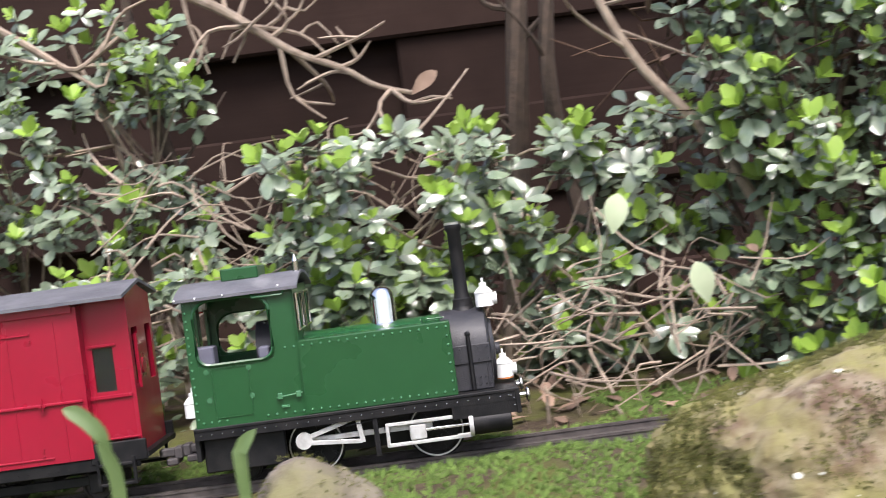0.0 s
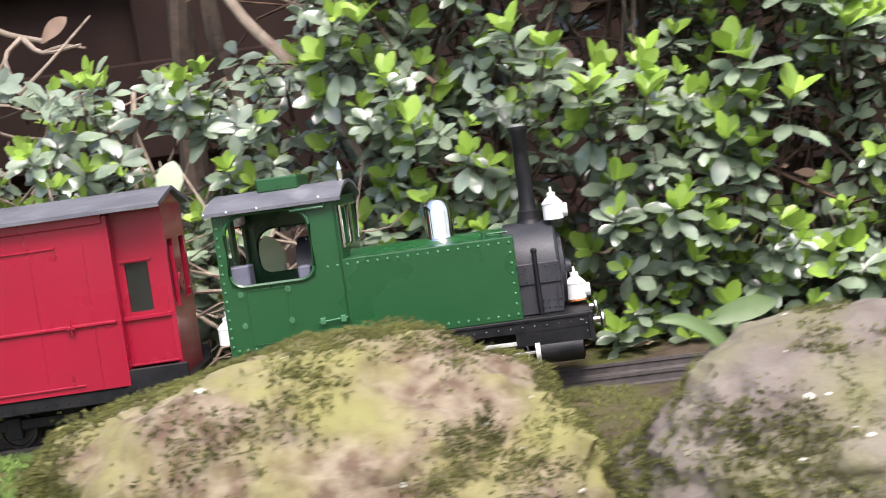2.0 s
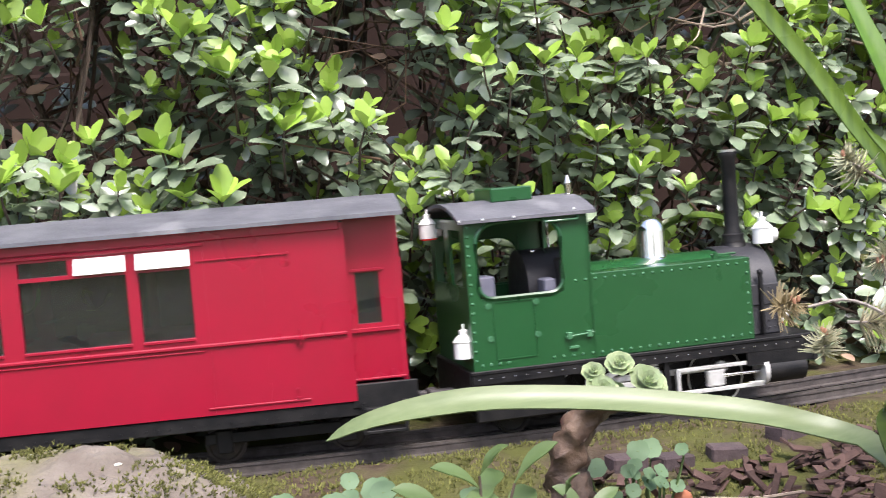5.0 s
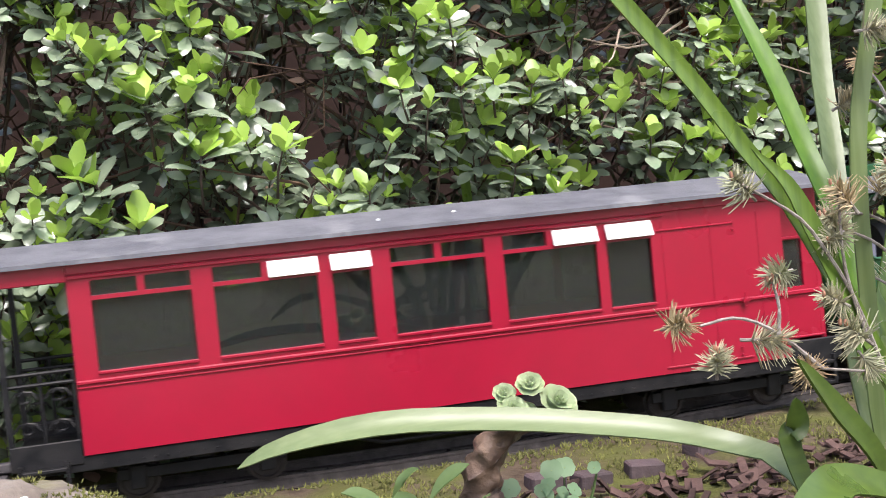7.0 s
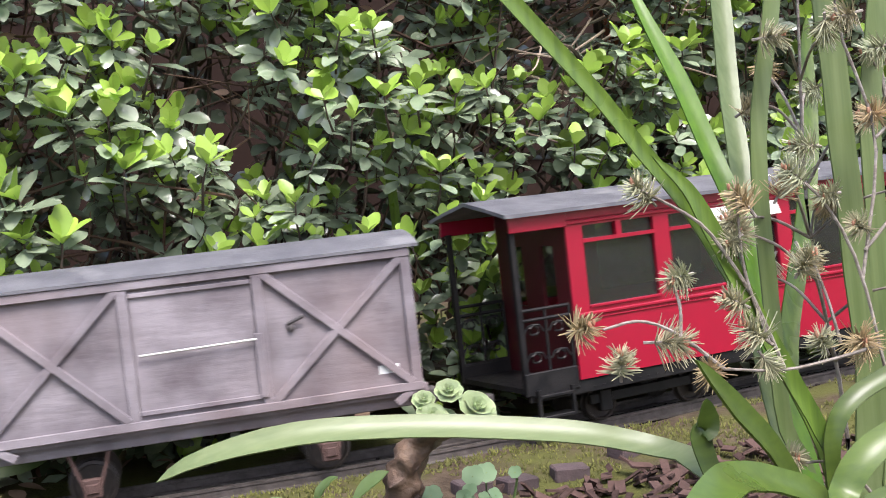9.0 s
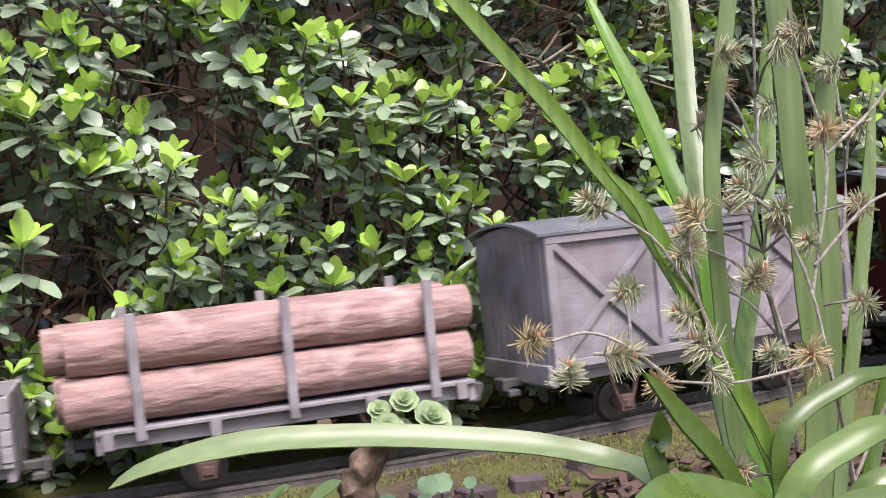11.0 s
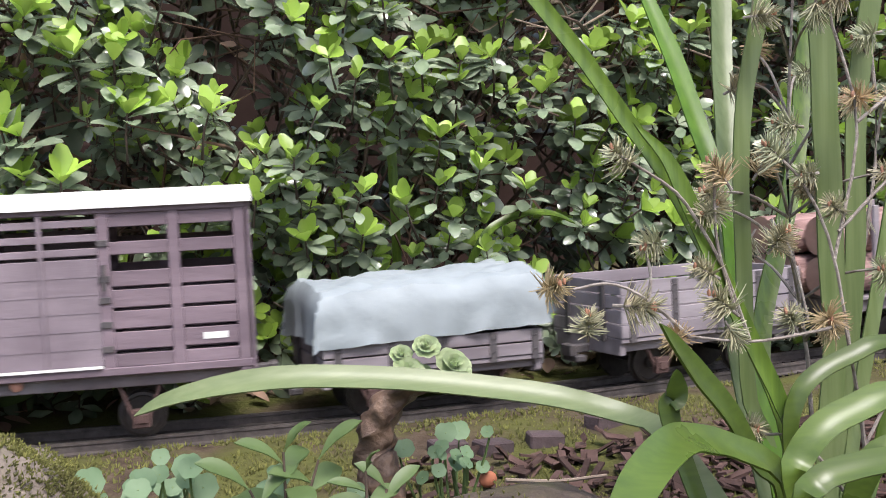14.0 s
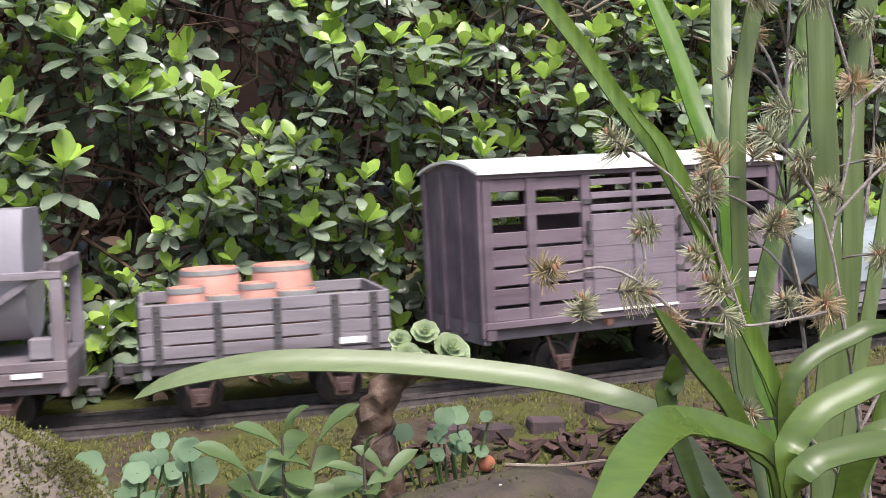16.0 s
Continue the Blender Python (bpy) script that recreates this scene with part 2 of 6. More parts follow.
def box(bm, x0, x1, y0, y1, z0, z1, bevel=0.0):
    r = bmesh.ops.create_cube(bm, size=1.0, matrix=Matrix.Translation(((x0 + x1) / 2, (y0 + y1) / 2, (z0 + z1) / 2)) @ Matrix.Diagonal((x1 - x0, y1 - y0, z1 - z0, 1)))
    if bevel:
        es = {e for v in r["verts"] for e in v.link_edges}
        bmesh.ops.bevel(bm, geom=list(es), offset=bevel, segments=1, affect="EDGES")
    return bm


def beam(bm, a, b, w, d, bevel=0.0):
    """A bar from a to b, w wide in the side's plane and d deep."""
    a, b = Vector(a), Vector(b)
    x = (b - a).normalized()
    y = Vector((0, 1, 0)) if abs(x.y) < 0.9 else Vector((1, 0, 0))
    z = x.cross(y).normalized()
    y = z.cross(x)
    m = Matrix((x, y, z)).transposed().to_4x4()
    m.translation = (a + b) / 2
    r = bmesh.ops.create_cube(bm, size=1.0, matrix=m @ Matrix.Diagonal(((b - a).length, d, w, 1)))
    if bevel:
        bmesh.ops.bevel(bm, geom=list({e for v in r["verts"] for e in v.link_edges}), offset=bevel, segments=1, affect="EDGES")
    return bm


def rod(bm, a, b, r0, r1=None, seg=12, caps=True):
    a, b = Vector(a), Vector(b)
    q = (b - a).to_track_quat("Z", "Y").to_matrix().to_4x4()
    q.translation = (a + b) / 2
    bmesh.ops.create_cone(bm, cap_ends=caps, segments=seg, radius1=r0, radius2=r0 if r1 is None else r1, depth=(b - a).length, matrix=q)
    return bm


def ball(bm, c, r, seg=10, squash=(1, 1, 1)):
    bmesh.ops.create_uvsphere(bm, u_segments=seg, v_segments=max(5, seg // 2 + 1), radius=r, matrix=Matrix.Translation(c) @ Matrix.Diagonal((*squash, 1)))
    return bm


def lathe(bm, centre, profile, seg=20, axis="Z", ring_shape=False):
    """A turned body: profile rows of (radius, height)."""
    rings = []
    for r, h in profile:
        ring = []
        for i in range(seg):
            a = 2 * math.pi * i / seg
            p = (r * math.cos(a), r * math.sin(a), h)
            p = p if axis == "Z" else ((h, p[0], p[1]) if axis == "X" else (p[0], h, p[1]))
            ring.append(bm.verts.new((centre[0] + p[0], centre[1] + p[1], centre[2] + p[2])))
        rings.append(ring)
    for a, b in zip(rings, rings[1:]):
        for i in range(seg):
            bm.faces.new((a[i], a[(i + 1) % seg], b[(i + 1) % seg], b[i]))
    if ring_shape:
        for i in range(seg):
            bm.faces.new((rings[-1][i], rings[-1][(i + 1) % seg], rings[0][(i + 1) % seg], rings[0][i]))
    else:
        bm.faces.new(rings[0][::-1])
        bm.faces.new(rings[-1])
    bmesh.ops.recalc_face_normals(bm, faces=bm.faces)
    return bm


def tube(bm, pts, r0, r1=None, seg=6):
    """A bent tube through points, tapering."""
    pts = [Vector(p) for p in pts]
    r1 = r0 if r1 is None else r1
    rings = []
    for i, p in enumerate(pts):
        d = (pts[min(i + 1, len(pts) - 1)] - pts[max(i - 1, 0)]).normalized()
        q = d.to_track_quat("Z", "Y")
        r = r0 + (r1 - r0) * i / max(1, len(pts) - 1)
        rings.append([bm.verts.new(p + q @ Vector((r * math.cos(2 * math.pi * k / seg), r * math.sin(2 * math.pi * k / seg), 0))) for k in range(seg)])
    for a, b in zip(rings, rings[1:]):
        for k in range(seg):
            bm.faces.new((a[k], a[(k + 1) % seg], b[(k + 1) % seg], b[k]))
    bm.faces.new(rings[0][::-1])
    bm.faces.new(rings[-1])
    return bm


def prism(bm, outline, x0, x1):
    """An outline of (y, z) drawn out along x."""
    a = [bm.verts.new((x0, y, z)) for y, z in outline]
    b = [bm.verts.new((x1, y, z)) for y, z in outline]
    n = len(a)
    for i in range(n):
        bm.faces.new((a[i], a[(i + 1) % n], b[(i + 1) % n], b[i]))
    bm.faces.new(a[::-1])
    bm.faces.new(b)
    bmesh.ops.recalc_face_normals(bm, faces=bm.faces)
    return bm


def smooth_line(pts, n):
    """Points at even steps along a Catmull-Rom line."""
    pts = [Vector(p) for p in pts]
    pts = [2 * pts[0] - pts[1]] + pts + [2 * pts[-1] - pts[-2]]
    out = []
    for k in range(n + 1):
        u = k / n * (len(pts) - 3)
        i = min(int(u), len(pts) - 4)
        t = u - i
        a, b, c, d = pts[i:i + 4]
        out.append(0.5 * (2 * b + (c - a) * t + (2 * a - 5 * b + 4 * c - d) * t * t + (3 * b - a - 3 * c + d) * t ** 3))
    return out


def ground_z(x, y):
    z = track_z(x) - 0.012 - 0.03 * max(0, min(1, (track_y(x) - 0.06 - y) / 0.35)) + 0.02 * max(0, min(1, (y - track_y(x) - 0.07) / 0.25))
    far = max(0, min(1, (abs(y - track_y(x)) - 0.030) / 0.03))
    z += .0075 * max(0, min(1, (abs(y - track_y(x)) - .029) / .009))
    return z + far * (0.006 * noise.noise((x * 9, y * 9, 3.0)) + 0.003 * noise.noise((x * 40, y * 40, 1.0)))


# ---- ground ----
def build_ground():
    bm = bmesh.new()
    xs = [-40, -12, -4, -2] + [-1.2 + 0.02 * i for i in range(161)] + [2.6, 4, 12, 40]
    ys = [-40, -12, -4, -1.5, -0.6] + [-0.2 + 0.02 * i for i in range(111)] + [2.6, 4, 12, 40]
    grid = [[bm.verts.new((x, y, ground_z(x, y) if abs(x) < 3 and abs(y) < 3 else -0.03)) for x in xs] for y in ys]
    for r0, r1 in zip(grid, grid[1:]):
        for i in range(len(xs) - 1):
            bm.faces.new((r0[i], r0[i + 1], r1[i + 1], r1[i]))
    tagged(part("ground", bm, SOIL), "mossy brown garden soil beside the track", "ground", kind="structure")


build_ground()


# ---- track: two rails on sleepers ----
def build_track():
    track = thing("railway_track", "weathered two-rail model track on dark sleepers", "railway track", kind="structure")
    for side in (-1, 1):
        bm = bmesh.new()
        prof = [(-.0030, -.0085), (.0030, -.0085), (.0030, -.0075), (.0008, -.0065), (.0008, -.0025), (.0016, -.002), (.0016, 0), (-.0016, 0), (-.0016, -.002), (-.0008, -.0025), (-.0008, -.0065), (-.0030, -.0075)]
        rings = []
        for i in range(161):
            x = -1.8 + 0.03 * i
            y = track_y(x) + side * GAUGE / 2
            rings.append([bm.verts.new((x, y + p, q + track_z(x))) for p, q in prof])
        for a, b in zip(rings, rings[1:]):
            for k in range(len(prof)):
                bm.faces.new((a[k], b[k], b[(k + 1) % 12], a[(k + 1) % 12]))
        bmesh.ops.recalc_face_normals(bm, faces=bm.faces)
        part("rail", bm, RAIL, track, "worn steel rail", smooth=False)
    bm = bmesh.new()
    box(bm, -.007, .007, -.034, .034, -.016, -.0085, .001)
    first = part("sleeper", bm, SLEEPER, track, smooth=False)
    x, k = -1.2, 0
    while x < 2.4:
        ob = first if k == 0 else new("sleeper", first.data)
        ob.parent = track
        ob.matrix_basis = pose(x, track_y(x), track_z(x) + random.uniform(-.0008, .0004), 0, 0, track_turn(x) + random.uniform(-2, 2))
        x += 0.034
        k += 1
    # the bed under the sleepers, near-black to stand in for the train's shade
    bm = bmesh.new()
    rows = []
    for i in range(141):
        x = -1.6 + .03 * i
        rows.append([bm.verts.new((x, track_y(x) + o, track_z(x) + z)) for o, z in ((-.033, -.02), (-.031, -.0100), (0, -.0096), (.031, -.0100), (.033, -.02))])
    for a, b in zip(rows, rows[1:]):
        for k in range(4):
            bm.faces.new((a[k], b[k], b[k + 1], a[k + 1]))
    part("ash_bed", bm, BEDSHADE, track, "dark track bed with the train's shade in its colour")
    # loose stones between and beside the sleepers
    bm = bmesh.new()
    for i in range(2600):
        x = random.uniform(-.7, 1.7)
        o = random.gauss(0, .02)
        if abs(o) > .036:
            continue
        r = random.uniform(.0015, .0042)
        m = pose(x, track_y(x) + o, track_z(x) - .011 + r * .2, random.uniform(0, 360), random.uniform(0, 360), 0) @ Matrix.Diagonal((r, r * random.uniform(.5, .9), r * random.uniform(.4, .8), 1))
        bmesh.ops.create_icosphere(bm, subdivisions=1, radius=1, matrix=m)
    tagged(part("ballast", bm, BALLAST, None, smooth=False), "small grey-brown stones between the rails", "ballast", kind="stuff")


build_track()


# ---- fence behind the hedge ----
def build_fence():
    fence = thing("fence", "dark brown horizontal board garden fence", "fence", kind="structure")
    bm = bmesh.new()
    box(bm, -.6, .6, -.01, .01, -.066, .066, .004)
    first = part("board", bm, FENCEWOOD, fence, smooth=False)
    k = 0
    for row in range(14):
        for col in range(5):
            ob = first if k == 0 else new("board", first.data)
            ob.parent = fence
            ob.matrix_basis = pose(-2.4 + 1.185 * col + (row % 2) * .6, 1.78 + .012 * (row % 2) + .024 * (col % 2), .03 + .124 * row, 0, 0, 0)
            k += 1
    bm = bmesh.new()
    box(bm, -.04, .04, -.04, .04, -.05, 1.78, .006)
    first = part("post", bm, FENCEWOOD, fence, smooth=False)
    for i, x in enumerate((-1.5, -.42, .75, 1.9)):
        ob = first if i == 0 else new("post", first.data)
        ob.parent = fence
        ob.matrix_basis = pose(x, 1.83, 0)


build_fence()


# ---- hedge ----
def leaf(bm, base, direction, up, length, width, curl=0.15, notch=0.0):
    """One leaf blade: widest past its middle, folded along the rib."""
    d = Vector(direction).normalized()
    s = d.cross(Vector(up))
    s = s.normalized() if s.length > 1e-4 else Vector((1, 0, 0))
    n = s.cross(d).normalized()
    prof = [(0, .08), (.18, .42), (.40, .82), (.62, 1.0), (.80, .86), (.93, .50), (1, .05)]
    rows = []
    for k, (u, w) in enumerate(prof):
        c = Vector(base) + d * (u * length) + n * (curl * length * (u * u) * -1)
        h = width * .5 * w * (1 + (notch if k % 2 else -notch))
        rows.append((bm.verts.new(c - s * h + n * h * .22), bm.verts.new(c), bm.verts.new(c + s * h + n * h * .22)))
    for a, b in zip(rows, rows[1:]):
        bm.faces.new((a[0], a[1], b[1], b[0]))
        bm.faces.new((a[1], a[2], b[2], b[1]))


def sprig_meshes(rnd, young, count):
    """Shoots with a whorl of mature leaves and, where young, a tuft of upright pale ones."""
    out = []
    for i in range(count):
        bm = bmesh.new()
        tube(bm, [(0, 0, -.03), (rnd.uniform(-.002, .002), 0, -.012), (0, 0, .004)], .0011, .0007, 5)
        for f in bm.faces:
            f.material_index = 2
        n0 = len(bm.faces)
        k = rnd.randint(5, 8)
        for j in range(k):
            a = 2 * math.pi * (j + rnd.uniform(-.3, .3)) / k
            tilt = rnd.uniform(-.15, .55)
            L = rnd.uniform(.015, .026)
            leaf(bm, (0, 0, rnd.uniform(-.016, .0)), (math.cos(a), math.sin(a), tilt), (0, 0, 1), L, L * rnd.uniform(.44, .58), rnd.uniform(.05, .3), .06)
        bm.faces.ensure_lookup_table()
        n1 = len(bm.faces)
        if young:
            k = rnd.randint(4, 6)
            a0 = rnd.uniform(0, 6)
            for j in range(k):
                a = a0 + 2 * math.pi * (j + rnd.uniform(-.25, .25)) / k
                L = rnd.uniform(.012, .023)
                leaf(bm, (0, 0, .002), (math.cos(a) * rnd.uniform(.3, 1.2), math.sin(a) * rnd.uniform(.3, 1.2), 1), (-math.cos(a), -math.sin(a), .3), L, L * rnd.uniform(.46, .60), rnd.uniform(-.05, .2), .09)
        bm.faces.ensure_lookup_table()
        for q, f in enumerate(bm.faces):
            f.smooth = True
            if q >= n1:
                f.material_index = 1
            elif q >= n0:
                f.material_index = 0
        me = bpy.data.meshes.new("sprig")
        bm.to_mesh(me)
        bm.free()
        for m in (OLDLEAF, NEWLEAF, DARKTWIG):
            me.materials.append(m)
        out.append(me)
    return out


RND = random.Random(11)
YOUNG, PLAIN = sprig_meshes(RND, True, 16), sprig_meshes(RND, False, 10)


def put_sprigs(bush, n, place, young_share, size=(.8, 1.2), keep=()):
    made, tries = list(keep), 0
    while len(made) < n and tries < n * 30:
        tries += 1
        p = place()
        if p is None or any((p[0] - q[0]) ** 2 + (p[2] - q[2]) ** 2 + .3 * (p[1] - q[1]) ** 2 < .0142 ** 2 for q in made):
            continue
        made.append(p)
        me = RND.choice(YOUNG if RND.random() < young_share else PLAIN)
        ob = new("sprig", me)
        ob.parent = bush
        d = Vector((RND.gauss(0, .35), -.62 + RND.gauss(0, .25), .78 + RND.gauss(0, .2)))
        m = d.to_track_quat("Z", "Y").to_matrix().to_4x4() @ pose(0, 0, 0, 0, 0, RND.uniform(0, 360)) @ Matrix.Scale(RND.uniform(*size), 4)
        m.translation = p
        ob.matrix_basis = m
    return made


def stems(bush, feet, tips, name="branch", mat=None, r=.006):
    for foot in feet:
        bm = bmesh.new()
        mine = [t for t in tips if abs(t[0] - foot[0]) < .14] or tips[:3]
        top = max(t[2] for t in mine)
        trunk = [Vector(foot), Vector((foot[0] + RND.uniform(-.03, .03), foot[1] + RND.uniform(-.02, .03), top * .45)), Vector((foot[0] + RND.uniform(-.06, .06), foot[1] + RND.uniform(-.02, .03), top * .95))]
        trunk = smooth_line(trunk, 8)
        tube(bm, trunk, r, r * .4, 7)
        for t in RND.sample(mine, min(len(mine), 16)):
            s = trunk[RND.randint(1, 7)]
            e = Vector(t)
            mid = (s + e) / 2 + Vector((RND.uniform(-.02, .02), RND.uniform(-.02, .02), RND.uniform(-.03, .01)))
            tube(bm, smooth_line([s, mid, e - (e - mid).normalized() * .02], 5), r * .35, .0009, 5)
        part(name, bm, mat or DARKTWIG, bush)


def hedge_front(x, z):
    return 1.0 + .035 * noise.noise((x * 7, z * 7, 0)) + .05 * noise.noise((x * 2.6, z * 3.1, 5))  + .10 * max(0, (.34 - x) / .15 if x < .34 else 0)


# where tall pale shoots stand out of the hedge, and where it is thin: (x, z)
SHOOTS = [(.630, .213), (.685, .211), (.659, .294), (.576, .283), (.559, .200), (.683, .144), (.716, .148), (.583, .167), (.743, .178), (.792, .150), (.813, .295), (.770, .247), (.815, .246),
          (.842, .250), (.873, .245), (.898, .247), (.850, .153), (.827, .140), (.862, .129), (.890, .101), (.936, .219), (.788, .232), (.759, .210), (.922, .147), (.963, .199), (.698, .095),
          (.752, .117), (.851, .188), (.882, .163), (1.046, .248), (1.075, .265), (1.018, .273), (.623, .251), (.394, .290), (.391, .238), (.413, .222), (.478, .183), (.442, .191), (.547, .205),
          (.565, .281), (.559, .170), (.595, .252)]
THIN = [(.572, .174, .022), (.682, .262, .030), (.722, .244, .022), (.710, .189, .022), (.660, .175, .018), (.965, .275, .045), (.971, .158, .022), (.600, .230, .015), (.400, .265, .022), (.441, .255, .032), (.485, .232, .032),
        (.502, .287, .022)]


def hedge_gap(x, z):
    g = .75 * noise.noise((x * 11, z * 11, 9.0))
    for cx, cz, r in THIN:
        g -= .42 * math.exp(-((x - cx) ** 2 + (z - cz) ** 2) / (r * r))
    return g


def tall_shoots(bush, x0, x1):
    """The shoots that stand out of a bush, each a tuft of pale leaves."""
    made = []
    for x, z in SHOOTS:
        if x0 <= x < x1:
            p = (x, hedge_front(x, z) - .030, z - .006)
            ob = new("sprig", RND.choice(YOUNG))
            ob.parent = bush
            big = RND.uniform(1.05, 1.3) if x < .74 else RND.uniform(.85, 1.05)
            m = Vector((RND.gauss(0, .2), -.35, .9)).to_track_quat("Z", "Y").to_matrix().to_4x4() @ pose(0, 0, 0, 0, 0, RND.uniform(0, 360)) @ Matrix.Scale(big, 4)
            m.translation = p
            ob.matrix_basis = m
            made.append(p)
    return made


def inner_twigs(bush, x0, x1):
    """The bare dead wood inside a bush, with withered leaves on it."""
    bm, dry = bmesh.new(), bmesh.new()
    for i in range(int(1000 * (x1 - x0))):
        x, z = RND.uniform(x0 - .03, x1 + .03), RND.uniform(.0, .5)
        a = Vector((x, hedge_front(x, z) + RND.uniform(.045, .17), z))
        d = Vector((RND.gauss(0, .7), RND.gauss(-.2, .4), RND.gauss(.5, .6))).normalized()
        L = RND.uniform(.03, .11)
        bend = Vector((RND.gauss(0, .01), RND.gauss(0, .01), RND.gauss(0, .01)))
        tube(bm, [a, a + d * L * .5 + bend, a + d * L], RND.uniform(.0007, .0022), .0005, 4)
        if i % 2 == 0:
            L = RND.uniform(.012, .022)
            leaf(dry, a + d * .02, (RND.gauss(0, 1), RND.gauss(-.3, .6), RND.gauss(-.3, .6)), (0, -1, .4), L, L * .45, RND.uniform(-.3, .4))
    tagged(part("dead_wood", bm, DEADWOOD, bush), "bare brown inner twigs", kind="stuff")
    tagged(part("withered_foliage", dry, DRYLEAF, bush), "withered brown leaves", kind="stuff")


def build_hedge():
    label = "glossy evergreen hedge bush with pale young shoots"
    spans = [(.24, .56), (.56, .88), (.88, 1.22), (1.22, 1.75)]
    for x0, x1 in spans:
        bush = thing("hedge_bush", label, "bush", "hedge bushes")

        def front():
            x, z = RND.uniform(x0, x1), RND.uniform(-.012, .46)
            g = hedge_gap(x, z)
            if g < -.24:
                return None
            return (x, hedge_front(x, z) + RND.uniform(-.02, .035) + (.05 if g < -.10 else 0), z + .012)

        def back():
            x, z = RND.uniform(x0, x1), RND.uniform(.02, .5)
            deep = .05 if hedge_gap(x, z) < -.27 else 0
            return (x, hedge_front(x, z) + RND.uniform(.06, .16) + deep, z)
        tips = put_sprigs(bush, int(1330 * (x1 - x0)), front, .84, (.66, 1.04), keep=tall_shoots(bush, x0, x1))
        tips += put_sprigs(bush, int(700 * (x1 - x0)), back, .12, (.9, 1.4))
        inner_twigs(bush, x0, x1)
        stems(bush, [(x0 + (x1 - x0) * k, 1.14 + RND.uniform(-.03, .03), -.02) for k in (.2, .5, .8)], tips)
    label = "sparse evergreen bush with bare twigs beside the fence"
    for x0, x1, z0, z1, y0, y1, n in ((-.16, .24, .05, .27, 1.10, 1.24, 300), (-.75, -.24, .17, .46, 1.24, 1.42, 330), (-.75, .2, .0, .17, 1.16, 1.28, 460)):
        bush = thing("hedge_bush", label, "bush", "sparse bushes")

        def spot():
            x, z = RND.uniform(x0, x1), RND.uniform(z0, z1)
            if hedge_gap(x * 1.3, z * 1.3) < -.12:
                return None
            return (x, RND.uniform(y0, y1), z)
        tips = put_sprigs(bush, n, spot, .55, (.7, 1.15))
        stems(bush, [(x0 + (x1 - x0) * k, y1 - .02, -.02) for k in (.2, .5, .8)], tips, mat=TWIG)


build_hedge()


# ---- the train ----
MOVING = []   # (thing, place behind the engine's mark, [(wheelset, radius, x, z)], [(part, kind, radius, x, y, z)])


WHEELS = {}


def wheelset(parent, x, r, mat=None, spokes=0, width=.044):
    """An axle with its two wheels, turned as one."""
    mat = mat or IRON
    bm = bmesh.new()
    rod(bm, (0, -width / 2, 0), (0, width / 2, 0), .0022)
    ob = part("wheelset", bm, mat, parent, "steel wheels on an axle")
    ob.matrix_basis = pose(x, 0, r)
    for s in (-1, 1):
        key = (r, mat.name, spokes)
        if key not in WHEELS:
            bm = bmesh.new()
            lathe(bm, (0, 0, 0), [(r * .9, -.0036), (r * 1.08, -.0034), (r * 1.08, -.0026), (r, -.002), (r, .0022), (r * .86, .0026), (r * .8, .001), (r * .3, .001), (r * .25, .003)], 26, "Y")
            for k in range(spokes):
                a = math.pi * 2 * k / spokes
                beam(bm, (r * .2 * math.cos(a), .0022, r * .2 * math.sin(a)), (r * .84 * math.cos(a), .0022, r * .84 * math.sin(a)), .0022, .0016)
            WHEELS[key] = part("wheel", bm, mat, ob)
            w = WHEELS[key]
        else:
            w = new("wheel", WHEELS[key].data)
            w.parent = ob
        w.matrix_basis = pose(0, s * width / 2, 0, 0, 0, 0 if s > 0 else 180)
    return (ob, r, x, r)


def rivets(bm, pts, r=.0011, out=-1):
    for x, y, z in pts:
        bmesh.ops.create_icosphere(bm, subdivisions=1, radius=r, matrix=Matrix.Translation((x, y, z)))


def line(a, b, n):
    return [tuple(p + (q - p) * k / (n - 1) for p, q in zip(a, b)) for k in range(n)]


def panel_with_hole(bm, outline, holes, y0, y1):
    """A flat sheet in the x-z plane from y0 to y1, pierced by rectangular holes (x0, x1, z0, z1); outline is such a rectangle."""
    xs = sorted({outline[0], outline[1], *[h[0] for h in holes], *[h[1] for h in holes]})
    zs = sorted({outline[2], outline[3], *[h[2] for h in holes], *[h[3] for h in holes]})
    for a, b in zip(xs, xs[1:]):
        run = None
        for c, d in zip(zs, zs[1:]):
            hole = any(h[0] <= (a + b) / 2 <= h[1] and h[2] <= (c + d) / 2 <= h[3] for h in holes)
            if hole:
                if run:
                    box(bm, a, b, y0, y1, *run)
                run = None
            else:
                run = (run[0], d) if run else (c, d)
        if run:
            box(bm, a, b, y0, y1, *run)
    bmesh.ops.remove_doubles(bm, verts=bm.verts, dist=.00005)


def buffer_head(parent, x, y, z, d):
    bm = bmesh.new()
    lathe(bm, (x, y, z), [(.0022, 0), (.0022, .005 * d), (.0035, .005 * d), (.0058, .006 * d), (.0058, .0072 * d), (.003, .0082 * d)], 14, "X")
    part("buffer", bm, STEEL, parent, "round steel buffer")


def hook(parent, x, z, d):
    bm = bmesh.new()
    box(bm, min(x, x + d * .016), max(x, x + d * .016), -.004, .004, z - .003, z + .003, .0008)
    box(bm, min(x + d * .012, x + d * .018), max(x + d * .012, x + d * .018), -.007, .007, z - .005, z + .004, .001)
    box(bm, min(x + d * .006, x + d * .015), max(x + d * .006, x + d * .015), -.010, .010, z - .009, z - .004, .001)
    part("coupling", bm, DARKIRON, parent, "chunky iron coupling")


